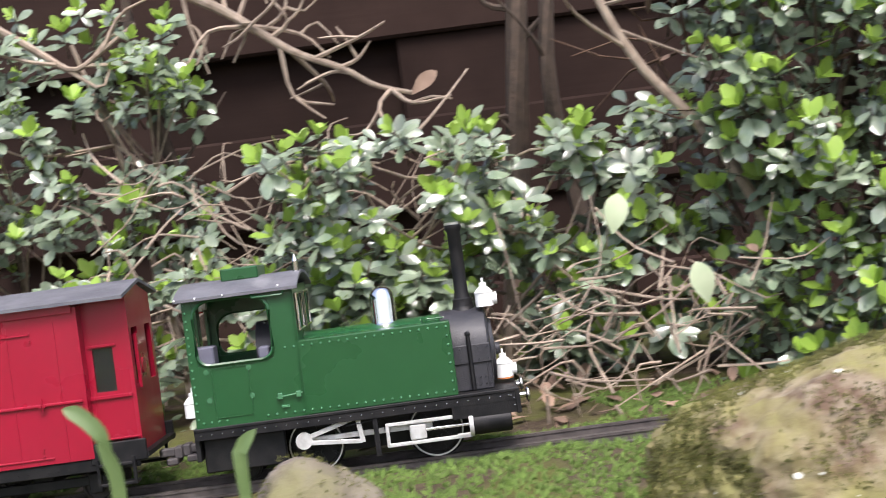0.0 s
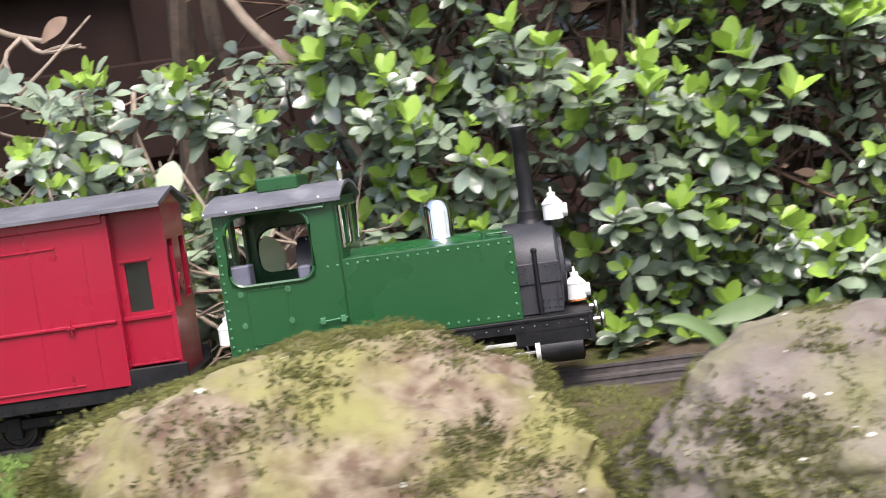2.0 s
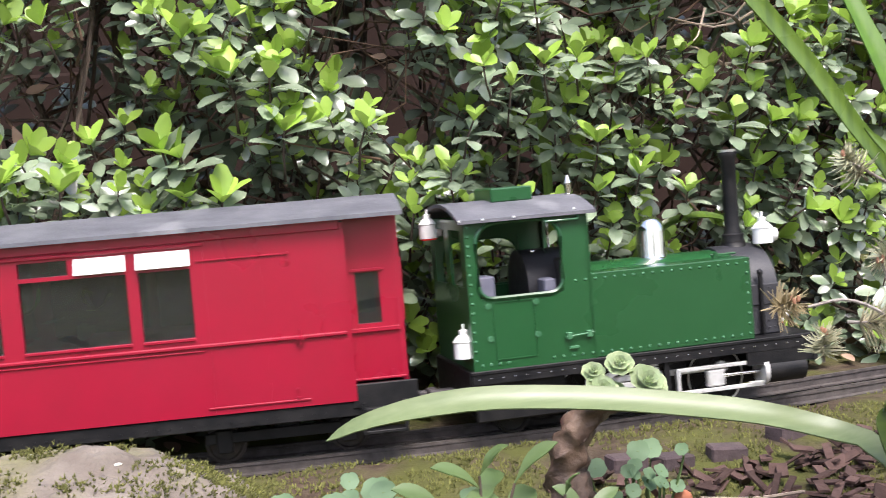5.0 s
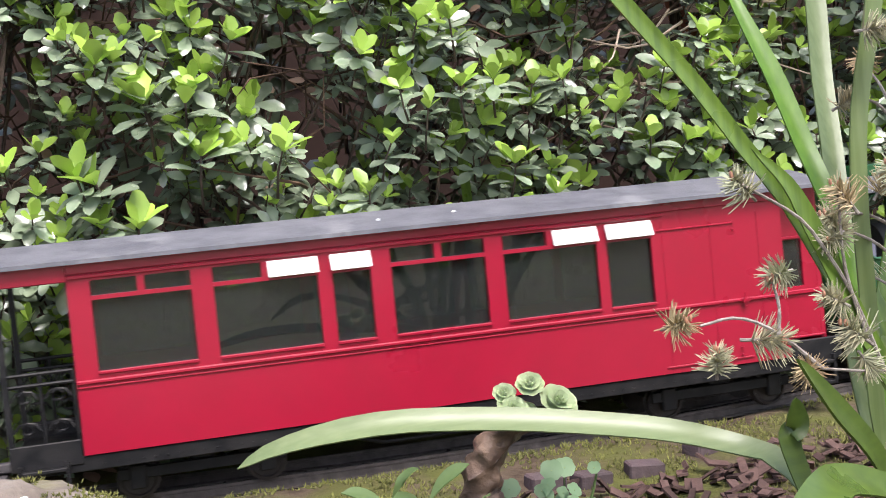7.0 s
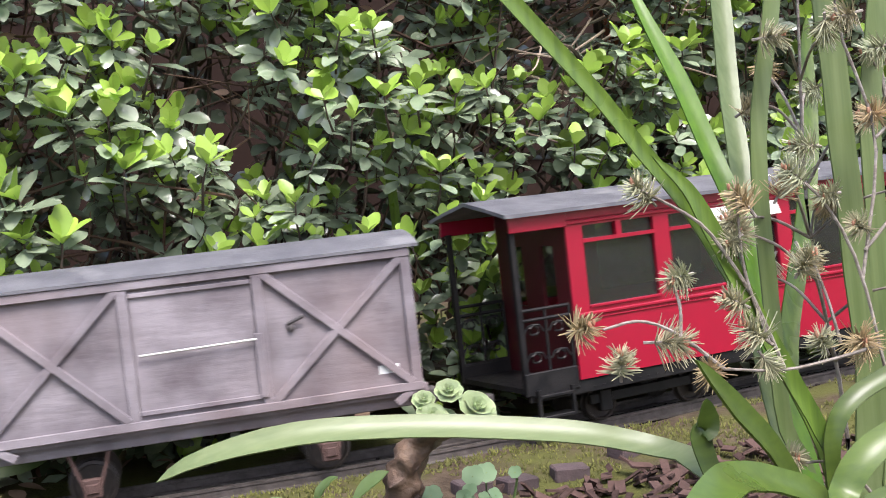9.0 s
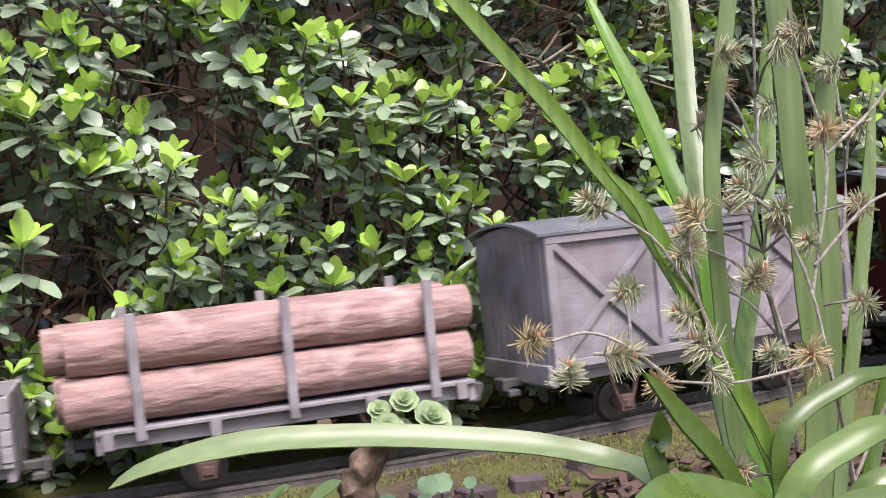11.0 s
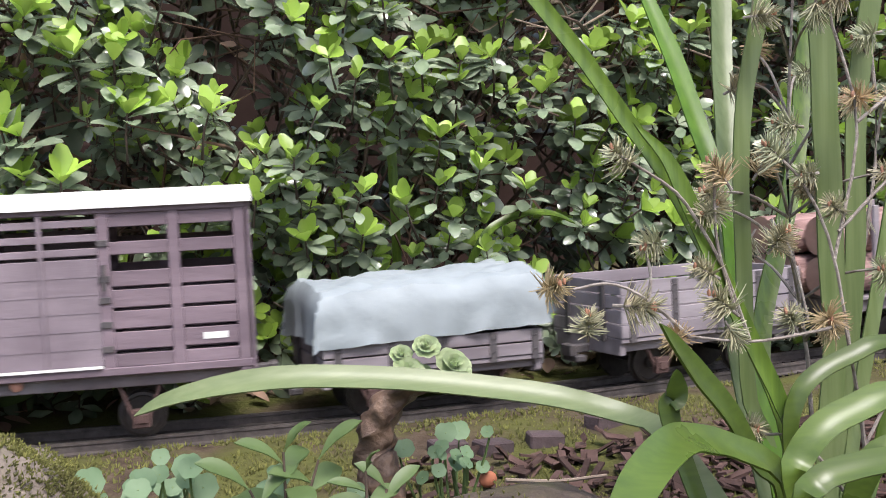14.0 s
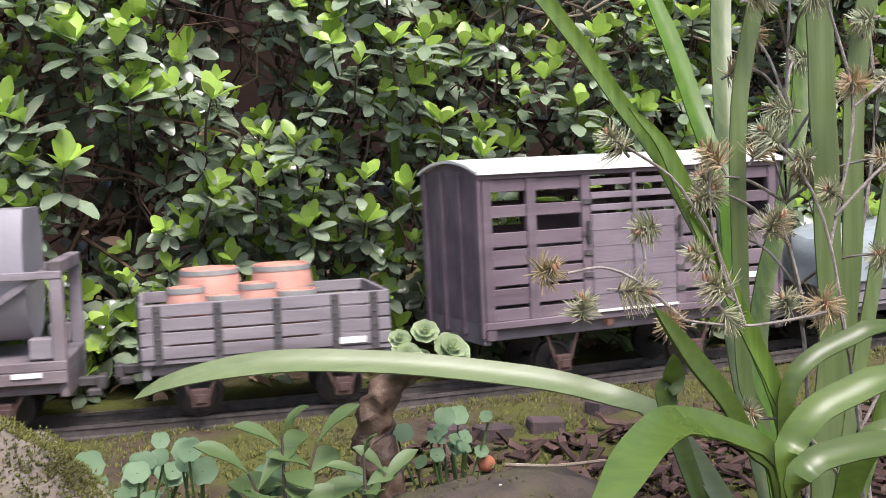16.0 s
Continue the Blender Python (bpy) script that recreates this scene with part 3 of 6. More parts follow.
def oil_lamp(parent, x, y, z, s=1.0, lens=None):
    bm = bmesh.new()
    lathe(bm, (x, y, z), [(.0062 * s, 0), (.0062 * s, .009 * s), (.0066 * s, .0095 * s), (.004 * s, .0125 * s), (.0026 * s, .0135 * s), (.0026 * s, .016 * s), (.0008 * s, .0165 * s), (.0008 * s, .0195 * s)], 14)
    rod(bm, (x + .004 * s, y, z + .0048 * s), (x + .0086 * s, y, z + .0048 * s), .0038 * s, .0042 * s)
    # the white body colour carries the blown-out glare of bright metal
    lamp = part("lamp", bm, WHITE, parent, "small lamp with its glare painted white")
    if lens:
        bm = bmesh.new()
        rod(bm, (x, y, z - .0012), (x, y, z - .0002), .0058 * s)
        part("lens", bm, lens, lamp, "coloured lamp base")


def build_engine():
    e = thing("steam_locomotive", "green tank engine with black smokebox and tall chimney", "locomotive")
    W = .047
    # side sheets: cab with round-cornered opening, joined to the tank
    for s in (-1, 1):
        bm = bmesh.new()
        y0, y1 = sorted((s * W, s * (W - .0022)))
        lid = .1375 if s < 0 else .124
        panel_with_hole(bm, (-.1165, -.036, .046, .1405), [(-.1095, -.0545, .0905, lid)], y0, y1)
        part("cab_side", bm, GREEN, e, smooth=False)
        # rounded opening corners and beading
        bm = bmesh.new()
        c = [(-.1095 + .009, .0905 + .008), (-.0545 - .009, .0905 + .008), (-.0545 - .014, lid - .012), (-.1095 + .014, lid - .012)]
        ring = []
        for k, (cx, cz) in enumerate(c):
            rx, rz = (.009, .008) if k < 2 else (.014, .012)
            for q in range(6):
                a = math.pi + k * math.pi / 2 + q / 5 * math.pi / 2
                ring.append((cx + rx * math.cos(a), s * (W + .0003), cz + rz * math.sin(a)))
        tube(bm, ring + ring[:2], .0014, seg=6)
        for k, (hx, hz) in enumerate(((-.1095, .0905), (-.0545, .0905), (-.0545, lid), (-.1095, lid))):
            cor = [bm.verts.new((hx, s * (W - .001), hz))] + [bm.verts.new((p[0], s * (W - .001), p[2])) for p in ring[k * 6:k * 6 + 6]]
            bm.faces.new(cor)
        part("window_beading", bm, GREEN, e)
        bm = bmesh.new()
        box(bm, -.0360, .0745, y0, y1, .046, .100, .0006)
        part("tank_side", bm, GREEN, e, smooth=False)
        bm = bmesh.new()
        rivets(bm, line((-.046, s * W, .0965), (.0715, s * W, .0965), 19) + line((.0715, s * W, .0965), (.0715, s * W, .050), 8)[1:] + line((.0715, s * W, .0495), (-.064, s * W, .0495), 22)[1:]
               + line((-.1145, s * W, .0525), (-.1145, s * W, .136), 15) + line((-.111, s * W, .0495), (-.094, s * W, .0495), 4))
        part("riveting", bm, RIVET, e)
        for x in (-.1045, -.0735):
            for z in (.086, .0655):
                bm = bmesh.new()
                lathe(bm, (x, s * W, z), [(.0020, -.0009), (.0020, .0009), (.0013, .0009), (.0013, -.0009)], 12, "Y")
                boss = part("door_boss", bm, RIVET, e)
                bm = bmesh.new()
                rod(bm, (x, s * (W - .0005), z), (x, s * (W + .0006), z), .0013)
                part("boss_hole", bm, BLACK, boss, "dark bolt hole")
        bm = bmesh.new()
        for a, b in (((-.101, .0875), (-.101, .052)), ((-.0745, .0875), (-.0745, .052)), ((-.101, .052), (-.0745, .052)), ((-.101, .0878), (-.0745, .0878))):
            beam(bm, (a[0], s * (W + .0002), a[1]), (b[0], s * (W + .0002), b[1]), .0007, .0008)
        part("door_line", bm, GREEN, e)
        bm = bmesh.new()
        rod(bm, (-.056, s * (W + .002), .0615), (-.037, s * (W + .002), .063), .0006)
        for x in (-.0535, -.0400):
            box(bm, x - .0018, x + .0018, *sorted((s * W, s * (W + .003))), .060, .0645, .0004)
        box(bm, -.0535, -.0475, *sorted((s * W, s * (W + .0015))), .0535, .0555, .0004)
        part("handrail", bm, RIVET, e)
        bm = bmesh.new()
        tube(bm, [(-.066, s * (W + .0005), .1385), (-.0645, s * (W + .003), .1355), (-.043, s * (W + .003), .1355), (-.0415, s * (W + .0005), .1385)], .0009)
        part("gutter_rail", bm, RIVET, e)
    bm = bmesh.new()
    panel_with_hole(bm, (-.047, .047, .046, .1405), [(-.040, -.008, .108, .134), (.008, .040, .108, .134)], -.0011, .0011)
    cab_front = part("cab_front", bm, GREEN, e, smooth=False)
    cab_front.matrix_basis = pose(-.0365, 0, 0, 0, 0, 90)
    bm = bmesh.new()
    for y in (-.024, .024):
        tube(bm, [(-.0340, y - .016, .108), (-.0340, y - .016, .134), (-.0340, y + .016, .134), (-.0340, y + .016, .108), (-.0340, y - .016, .108)], .0011)
    part("spectacle_rim", bm, BRASS, e, "polished window rim")
    bm = bmesh.new()
    panel_with_hole(bm, (-.0455, .0455, .046, .1405), [(-.036, -.006, .098, .134), (.006, .036, .098, .134)], -.001, .001)
    part("cab_back", bm, GREEN, e, smooth=False).matrix_basis = pose(-.1155, 0, 0, 0, 0, 90)
    # arched cab roof
    bm = bmesh.new()
    arc = [(-.0525 + .105 * k / 14, .1405 + .0105 * (1 - ((k - 7) / 7) ** 2)) for k in range(15)]
    prism(bm, arc + [(y, z - .0022) for y, z in arc[::-1]], -.121, -.031)
    roof = part("cab_roof", bm, ROOF, e, "scuffed dark grey roof")
    bm = bmesh.new()
    rivets(bm, [(-.105, -.0526, .1402), (-.085, -.0526, .1402), (-.12, -.0526, .1402), (-.045, -.051, .142)], .0009)
    part("roof_pin", bm, WHITE, roof)
    bm = bmesh.new()
    box(bm, -.090, -.062, -.021, .021, .149, .1585, .0010)
    part("roof_vent", bm, GREEN, e, "raised green roof vent")
    bm = bmesh.new()
    lathe(bm, (-.0345, -.012, .1475), [(.0028, 0), (.0028, .003), (.0022, .0035), (.0022, .010), (.0026, .0105), (.0016, .013), (.0006, .0155)], 12)
    part("whistle", bm, BRASS, e, "small brass whistle")
    bm = bmesh.new()
    rod(bm, (-.070, 0, .092), (-.0375, 0, .092), .024, seg=28)
    part("backhead", bm, SMOKE, e, "black boiler end in the cab")
    # tanks' tops, boiler, smokebox
    bm = bmesh.new()
    for s in (-1, 1):
        box(bm, -.0405, .0745, *sorted((s * .0455, s * .024)), .0955, .1, .0005)
    part("tank_top", bm, GREEN, e, smooth=False)
    bm = bmesh.new()
    rod(bm, (-.041, 0, .072), (.069, 0, .072), .0315, seg=32)
    boiler = part("boiler", bm, GREEN, e)
    bm = bmesh.new()
    lathe(bm, (0, 0, .072), [(.033, .068), (.0335, .070), (.0335, .1005), (.032, .102), (.024, .103), (.023, .1055), (.005, .107), (.004, .1105)], 36, "X")
    box(bm, .070, .1015, -.034, .034, .046, .072, .001)
    smokebox = part("smokebox", bm, SMOKE, e, "matt black smokebox")
    bm = bmesh.new()
    box(bm, .071, .102, -.0352, -.0335, .066, .080, .0006)
    rivets(bm, [(.073 + .0066 * k, -.0353, z) for k in range(5) for z in (.0685, .0775)] + [(.0885 + .0038 * (k % 4), -.0345, .0505 + .005 * (k // 4)) for k in range(8)], .0008)
    for x in (.074, .0985):
        rod(bm, (x, -.0345, .049), (x, -.0345, .066), .0006)
    part("smokebox_plate", bm, SMOKE, smokebox)
    bm = bmesh.new()
    rod(bm, (.0865, -.037, .047), (.0865, -.036, .087), .0016)
    ball(bm, (.0865, -.036, .088), .0022, 8)
    part("side_pipe", bm, BLACK, smokebox)
    bm = bmesh.new()
    lathe(bm, (.0868, 0, .1035), [(.010, 0), (.0085, .002), (.0075, .006), (.0075, .009), (.0062, .010), (.0052, .014), (.0050, .060), (.0062, .0625), (.0066, .065), (.0062, .0665)], 24)
    chimney = part("chimney", bm, BLACK, e, "tall thin black chimney")
    bm = bmesh.new()
    lathe(bm, (.0868, 0, .1705), [(.0066, -.001), (.0066, .0006), (.0045, .0010)], 20)
    part("chimney_rim", bm, STEEL, chimney, "pale worn rim")
    bm = bmesh.new()
    lathe(bm, (.0868, 0, .1045), [(.0078, 0), (.0078, .003), (.0085, .0035)], 20)
    part("chimney_band", bm, STEEL, chimney)
    bm = bmesh.new()
    lathe(bm, (.026, 0, .0985), [(.0135, 0), (.0128, .002), (.0102, .004), (.0098, .006), (.0098, .022), (.0090, .0265), (.0070, .0295), (.0035, .0315)], 28)
    part("steam_dome", bm, BRASS, e, "polished bright dome")
    bm = bmesh.new()
    lathe(bm, (.062, -.032, .100), [(.006, 0), (.006, .0015), (.004, .002), (.001, .0025)], 16)
    lathe(bm, (.056, -.034, .100), [(.002, 0), (.002, .004), (.0008, .0048)], 10)
    rod(bm, (.053, -.034, .1025), (.071, -.034, .1025), .0008)
    part("tank_filler", bm, GREEN, e)
    # footplate, frames and fittings
    bm = bmesh.new()
    box(bm, -.119, .1175, -.0485, .0485, .0435, .046, .0005)
    part("footplate", bm, BLACK, e, smooth=False)
    bm = bmesh.new()
    for s in (-1, 1):
        box(bm, -.118, .1165, *sorted((s * .0478, s * .046)), .0375, .0435)
        box(bm, .068, .117, *sorted((s * .0474, s * .045)), .0285, .0376)
        box(bm, -.112, .112, *sorted((s * .0165, s * .014)), .012, .0435)
        box(bm, -.115, -.055, *sorted((s * .040, s * .034)), .012, .037, .001)
    box(bm, .1150, .1185, -.0485, .0485, .0275, .046, .0005)
    box(bm, -.1195, -.116, -.046, .046, .022, .046, .0005)
    part("frame", bm, BLACK, e, "black frames and buffer beams", smooth=False)
    bm = bmesh.new()
    for s in (-1, 1):
        rivets(bm, line((-.114, s * .048, .041), (.112, s * .048, .041), 30) + [(.1140, s * .0487, .034), (.1140, s * .0487, .039), (.1105, s * .0487, .0415)], .0007)
    part("frame_rivets", bm, STEEL, e)
    for y in (-.034, .034):
        buffer_head(e, .1185, y, .0385, 1)
    hook(e, -.1195, .027, -1)
    oil_lamp(e, .1030, -.012, .1055, 1.1)
    oil_lamp(e, .1115, -.004, .050, 1.1, ORANGE)
    oil_lamp(e, -.1190, -.036, .054, 1.1)
    oil_lamp(e, -.1215, .030, .128, 1.0, LAMPRED)
    # cylinders, slide bars
    for s in (-1, 1):
        bm = bmesh.new()
        rod(bm, (.082, s * .040, .0235), (.110, s * .040, .0235), .0088, seg=20)
        box(bm, .083, .109, *sorted((s * .040, s * .018)), .017, .040, .001)
        cyl = part("cylinder", bm, BLACK, e, "black cylinder")
        bm = bmesh.new()
        rod(bm, (.0795, s * .040, .0235), (.0825, s * .040, .0235), .0098, seg=20)
        part("cylinder_cover", bm, ROD, cyl, "bright end cover")
        bm = bmesh.new()
        for z in (.0155, .0305):
            bb = bmesh.new()
            box(bb, .019, .080, *sorted((s * .0455, s * .042)), z - .0012, z + .0012, .0003)
            part("slide_bar", bb, ROD, e, "bright slide bar")
        box(bm, .0185, .021, *sorted((s * .0455, s * .042)), .0145, .0315, .0003)
        box(bm, .070, .080, *sorted((s * .0455, s * .042)), .0145, .0175, .0003)
        part("slide_bracket", bm, ROD, e)
        bm = bmesh.new()
        rod(bm, (.045, s * .041, .0235), (.082, s * .041, .0235), .0013)
        part("piston_rod", bm, STEEL, e)
        bm = bmesh.new()
        rod(bm, (-.01, s * .044, .034), (.068, s * .044, .0405), .0007)
        box(bm, .010, .0135, *sorted((s * .046, s * .043)), .010, .038)
        part("valve_gear", bm, BLACK, e)
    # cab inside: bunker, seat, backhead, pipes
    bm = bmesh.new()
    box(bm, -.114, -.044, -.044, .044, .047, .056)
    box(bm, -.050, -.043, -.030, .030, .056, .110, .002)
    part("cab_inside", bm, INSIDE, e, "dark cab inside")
    bm = bmesh.new()
    box(bm, -.113, -.098, -.044, -.026, .056, .104, .001)
    part("cab_locker", bm, SEATM, e, "blue-grey cab locker")
    bm = bmesh.new()
    box(bm, -.066, -.058, -.044, -.030, .056, .099, .001)
    part("cab_locker", bm, SEATM, e, "blue-grey cab locker")
    bm = bmesh.new()
    tube(bm, [(-.052, -.01, .112), (-.056, -.012, .117), (-.062, -.012, .115)], .0008)
    ball(bm, (-.0625, -.012, .115), .0016, 8)
    ball(bm, (-.053, .006, .110), .003, 8)
    part("control", bm, BRASS, e)
    sets = [wheelset(e, -.035, .0205, BLACK, 9, .043), wheelset(e, .055, .0205, BLACK, 9, .043), wheelset(e, -.088, .011, BLACK, 0, .043)]
    rims = []
    for ws, r, x, z in sets[:2]:
        for s in (-1, 1):
            bm = bmesh.new()
            lathe(bm, (0, s * .0239, 0), [(r * .93, 0), (r * .985, 0), (r * .985, s * .0006), (r * .93, s * .0006)], 28, "Y", True)
            part("tyre", bm, ROD, ws, "bright wheel rim")
    moving = []
    for s, ph in ((-1, 0.0), (1, math.pi / 2)):
        bm = bmesh.new()
        y = s * .0435
        lathe(bm, (0, y, 0), [(.0062, -.0016), (.0062, .0016), (.0045, .0022), (.0018, .0026)], 16, "Y")
        beam(bm, (.004, y, .0022), (.040, y, .0125), .0034, .002, .0003)
        beam(bm, (.004, y, -.0022), (.042, y, -.0055), .0032, .002, .0003)
        beam(bm, (.040, y, .0140), (.0425, y, -.0065), .0036, .0022, .0003)
        ob = part("connecting_rod", bm, ROD, e, "bright forked connecting rod")
        moving.append((ob, "crank", .0085, -.035, 0, .0225, ph))
        bm = bmesh.new()
        y = s * .0375
        beam(bm, (-.035, y, 0), (.055, y, 0), .004, .0022, .0004)
        for x in (-.035, .055):
            rod(bm, (x, y - .0016, 0), (x, y + .0016, 0), .004)
        ob = part("coupling_rod", bm, ROD, e, "bright coupling rod")
        moving.append((ob, "crank_full", .0085, 0, 0, .0205, ph))
        bm = bmesh.new()
        box(bm, -.006, .006, *sorted((s * .045, s * .0405)), .0175, .0285, .0008)
        ob = part("crosshead", bm, ROD, e)
        moving.append((ob, "slide", .0085, .048, 0, 0, ph))
    MOVING.append((e, .075, sets, moving))


def gable_roof(bm, x0, x1, half, eave, ridge, thick=.0025):
    outer = [(-half, eave), (-half * .5, (eave + ridge) / 2 + .0003), (0, ridge), (half * .5, (eave + ridge) / 2 + .0003), (half, eave)]
    prism(bm, outer + [(y, z - thick) for y, z in outer[::-1]], x0, x1)


def bogie(parent, x, axles=(-.039, .039), r=.0125):
    bm = bmesh.new()
    for s in (-1, 1):
        box(bm, x + axles[0] - .012, x + axles[1] + .012, *sorted((s * .031, s * .0275)), r + .001, r + .008, .0006)
        for a in axles:
            box(bm, x + a - .005, x + a + .005, *sorted((s * .0325, s * .027)), r - .005, r + .010, .0008)
    box(bm, x - .008, x + .008, -.028, .028, r + .004, .03, .001)
    part("bogie_frame", bm, BLACK, parent, "black bogie frame", smooth=False)
    return [wheelset(parent, x + a, r) for a in axles]


def build_coach():
    c = thing("passenger_coach", "crimson bogie coach with grey roof and end veranda", "railway coach")
    o = .346
    W = .048
    wins = [(-.558, -.500, 2, ""), (-.487, -.424, 2, "r"), (-.415, -.391, 1, "w"), (-.378, -.317, 2, ""), (-.305, -.242, 2, "r"), (-.235, -.204, 1, "w")]
    for s in (-1, 1):
        bm = bmesh.new()
        y0, y1 = sorted((s * W, s * (W - .003)))
        panel_with_hole(bm, (-.571 + o, -.1125 + o, .035, .1430), [(a + o, b + o, .083, .1370) for a, b, n, k in wins], y0, y1)
        side = part("coach_side", bm, RED, c, smooth=False)
        for a, b, n, k in wins:
            a, b = a + o, b + o
            bm = bmesh.new()
            yy = sorted((s * (W + .0006), s * (W - .004)))
            box(bm, a, b, *yy, .1255, .1280)
            part("transom", bm, RED, side, smooth=False)
            if n == 2:
                bm = bmesh.new()
                box(bm, (a + b) / 2 - .0022, (a + b) / 2 + .0022, *yy, .1280, .1370)
                part("mullion", bm, RED, side, smooth=False)
            bm = bmesh.new()
            box(bm, a, b, *sorted((s * W + s * .0015, s * (W - .002))), .0815, .0835, .0004)
            part("window_sill", bm, RED, side, smooth=False)
            bm = bmesh.new()
            box(bm, a, b, *sorted((s * (W - .0034), s * (W - .0042))), .083, .1370)
            pane = part("pane", bm, WINDOW, c, "dark reflecting window pane", smooth=False)
            if k:
                x0, x1 = ((a + b) / 2 + .0022, b) if k == "r" else (a, b)
                # a tilted glass light; its white stands for the reflected sky
                bm = bmesh.new()
                m = pose((x0 + x1) / 2, s * (W + .0022), .1322, -24 * -s, 0, 0)
                bmesh.ops.create_cube(bm, size=1, matrix=m @ Matrix.Diagonal((x1 - x0 + .001, .0012, .0105, 1)))
                light = part("toplight", bm, WHITE, c, "tilted glass toplight with sky reflection painted white", smooth=False)
        bm = bmesh.new()
        ys = sorted((s * (W + .0018), s * (W - .001)))
        box(bm, -.571 + o, -.1125 + o, *ys, .0765, .0790, .0007)
        box(bm, -.571 + o, -.20 + o, *sorted((s * (W + .001), s * (W - .001))), .0742, .0752, .0003)
        box(bm, -.20 + o, -.138 + o, *sorted((s * (W + .001), s * (W - .001))), .0385, .0398, .0003)
        box(bm, -.20 + o, -.145 + o, *sorted((s * (W + .001), s * (W - .001))), .1290, .1302, .0003)
        box(bm, -.571 + o, -.195 + o, *sorted((s * (W + .0016), s * (W - .001))), .1385, .1410, .0005)
        part("moulding", bm, RED, side, smooth=False)
        bm = bmesh.new()
        for x in (-.196, -.162, -.1275):
            box(bm, x + o - .0004, x + o + .0004, *sorted((s * (W + .0004), s * (W - .001))), .036, .136)
        part("door_line", bm, RED, side, smooth=False)
        for x, z, r, out in ((-.1430, .0775, .0012, .004), (-.1400, .0775, .0012, .004), (-.1455, .13, .0009, .0016), (-.1455, .125, .0009, .0016), (-.1455, .046, .0009, .0016), (-.1455, .041, .0009, .0016)):
            bm = bmesh.new()
            rod(bm, (x + o, s * W, z), (x + o, s * (W + out), z), r)
            part("door_knob" if out > .002 else "hinge_pin", bm, RED, side)
        bm = bmesh.new()
        rod(bm, (-.1415 + o, s * (W + .0028), .0735), (-.1415 + o, s * (W + .0028), .083), .0006)
        part("door_handle", bm, RED, side)
        # recessed guard's end
        bm = bmesh.new()
        g = W - .011
        panel_with_hole(bm, (-.1125 + o, -.0765 + o, .045, .147), [(-.1050 + o, -.0900 + o, .081, .113)], *sorted((s * g, s * (g - .003))))
        part("guard_side", bm, RED, c, smooth=False)
        bm = bmesh.new()
        box(bm, -.1080 + o, -.0870 + o, *sorted((s * (g + .0015), s * g)), .1135, .1155, .0004)
        part("guard_moulding", bm, RED, c, smooth=False)
        bm = bmesh.new()
        box(bm, -.1115 + o, -.0790 + o, *sorted((s * (g + .0020), s * g)), .0755, .0785, .0005)
        part("guard_moulding", bm, RED, c, smooth=False)
        bm = bmesh.new()
        box(bm, -.1110 + o, -.0775 + o, *sorted((s * (g + .0015), s * g)), .0455, .0470, .0004)
        part("guard_moulding", bm, RED, c, smooth=False)
        bm = bmesh.new()
        box(bm, -.1050 + o, -.0900 + o, *sorted((s * (g - .0018), s * (g - .0026))), .081, .113)
        part("pane", bm, WINDOW, c, smooth=False)
        bm = bmesh.new()
        box(bm, -.1128 + o, -.1098 + o, *sorted((s * W, s * (g - .002))), .035, .1460)
        part("recess_wall", bm, RED, c, smooth=False)
        # fascia under the eaves over the veranda
        bm = bmesh.new()
        box(bm, -.615 + o, -.571 + o, *sorted((s * .0505, s * .0485)), .1375, .1480, .0005)
        box(bm, -.571 + o, -.1125 + o, *sorted((s * .0498, s * .0478)), .1415, .1480, .0005)
        part("fascia", bm, RED, c, smooth=False)
        # veranda ironwork
        bm = bmesh.new()
        x0, x1 = -.611 + o, -.573 + o
        y = s * .045
        for z in (.086, .0795, .043):
            rod(bm, (x0, y, z), (x1, y, z), .0012, seg=8)
        for k in range(2):
            cx = x0 + .0095 + .019 * k
            for d, cz in ((1, .071), (-1, .0525), (1, .0525), (-1, .071)):
                tube(bm, [(cx + d * (.0075 - .0011 * q) * math.cos(q * .8), y, cz + (.0075 - .0011 * q) * math.sin(q * .8)) for q in range(7)], .0008, seg=5)
        for x in (x0 + .0005, (x0 + x1) / 2, x1):
            rod(bm, (x, y, .035), (x, y, .086), .0011, seg=8)
        part("veranda_railing", bm, BLACK, c, "black scrolled iron railing")
        bm = bmesh.new()
        box(bm, x0 - .002, x0 + .0015, *sorted((y + .002, y - .002)), .032, .1385)
        part("veranda_post", bm, BLACK, c, smooth=False)
        for sx in (-.594, -.094):
            bm = bmesh.new()
            for z in (.0305, .0165):
                box(bm, sx + o - .014, sx + o + .014, *sorted((s * .0535, s * .041)), z - .0022, z, .0004)
            for x in (-.014, .012):
                box(bm, sx + o + x, sx + o + x + .002, *sorted((s * .0535, s * .0505)), .0143, .034)
            box(bm, sx + o - .019, sx + o + .022, *sorted((s * .0475, s * .044)), .030, .045, .0006)
            part("step", bm, BLACK, c, "dark iron step frame", smooth=False)
    for x in (-.570, -.0780):
        bm = bmesh.new()
        w = .0465 if x < -.3 else .0372
        panel_with_hole(bm, (-w, w, .035, .1480), [(-.030, -.012, .083, .125), (.012, .030, .083, .125)], -.0015, .0015)
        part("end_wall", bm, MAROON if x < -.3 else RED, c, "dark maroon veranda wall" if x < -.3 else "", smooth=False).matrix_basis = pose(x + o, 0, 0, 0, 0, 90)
        bm = bmesh.new()
        vs = [bm.verts.new((x + o + d, y, z)) for d in (-.0015, .0015) for y, z in ((-w, .1480), (w, .1480), (0, .157))]
        bm.faces.new(vs[:3])
        bm.faces.new(vs[3:][::-1])
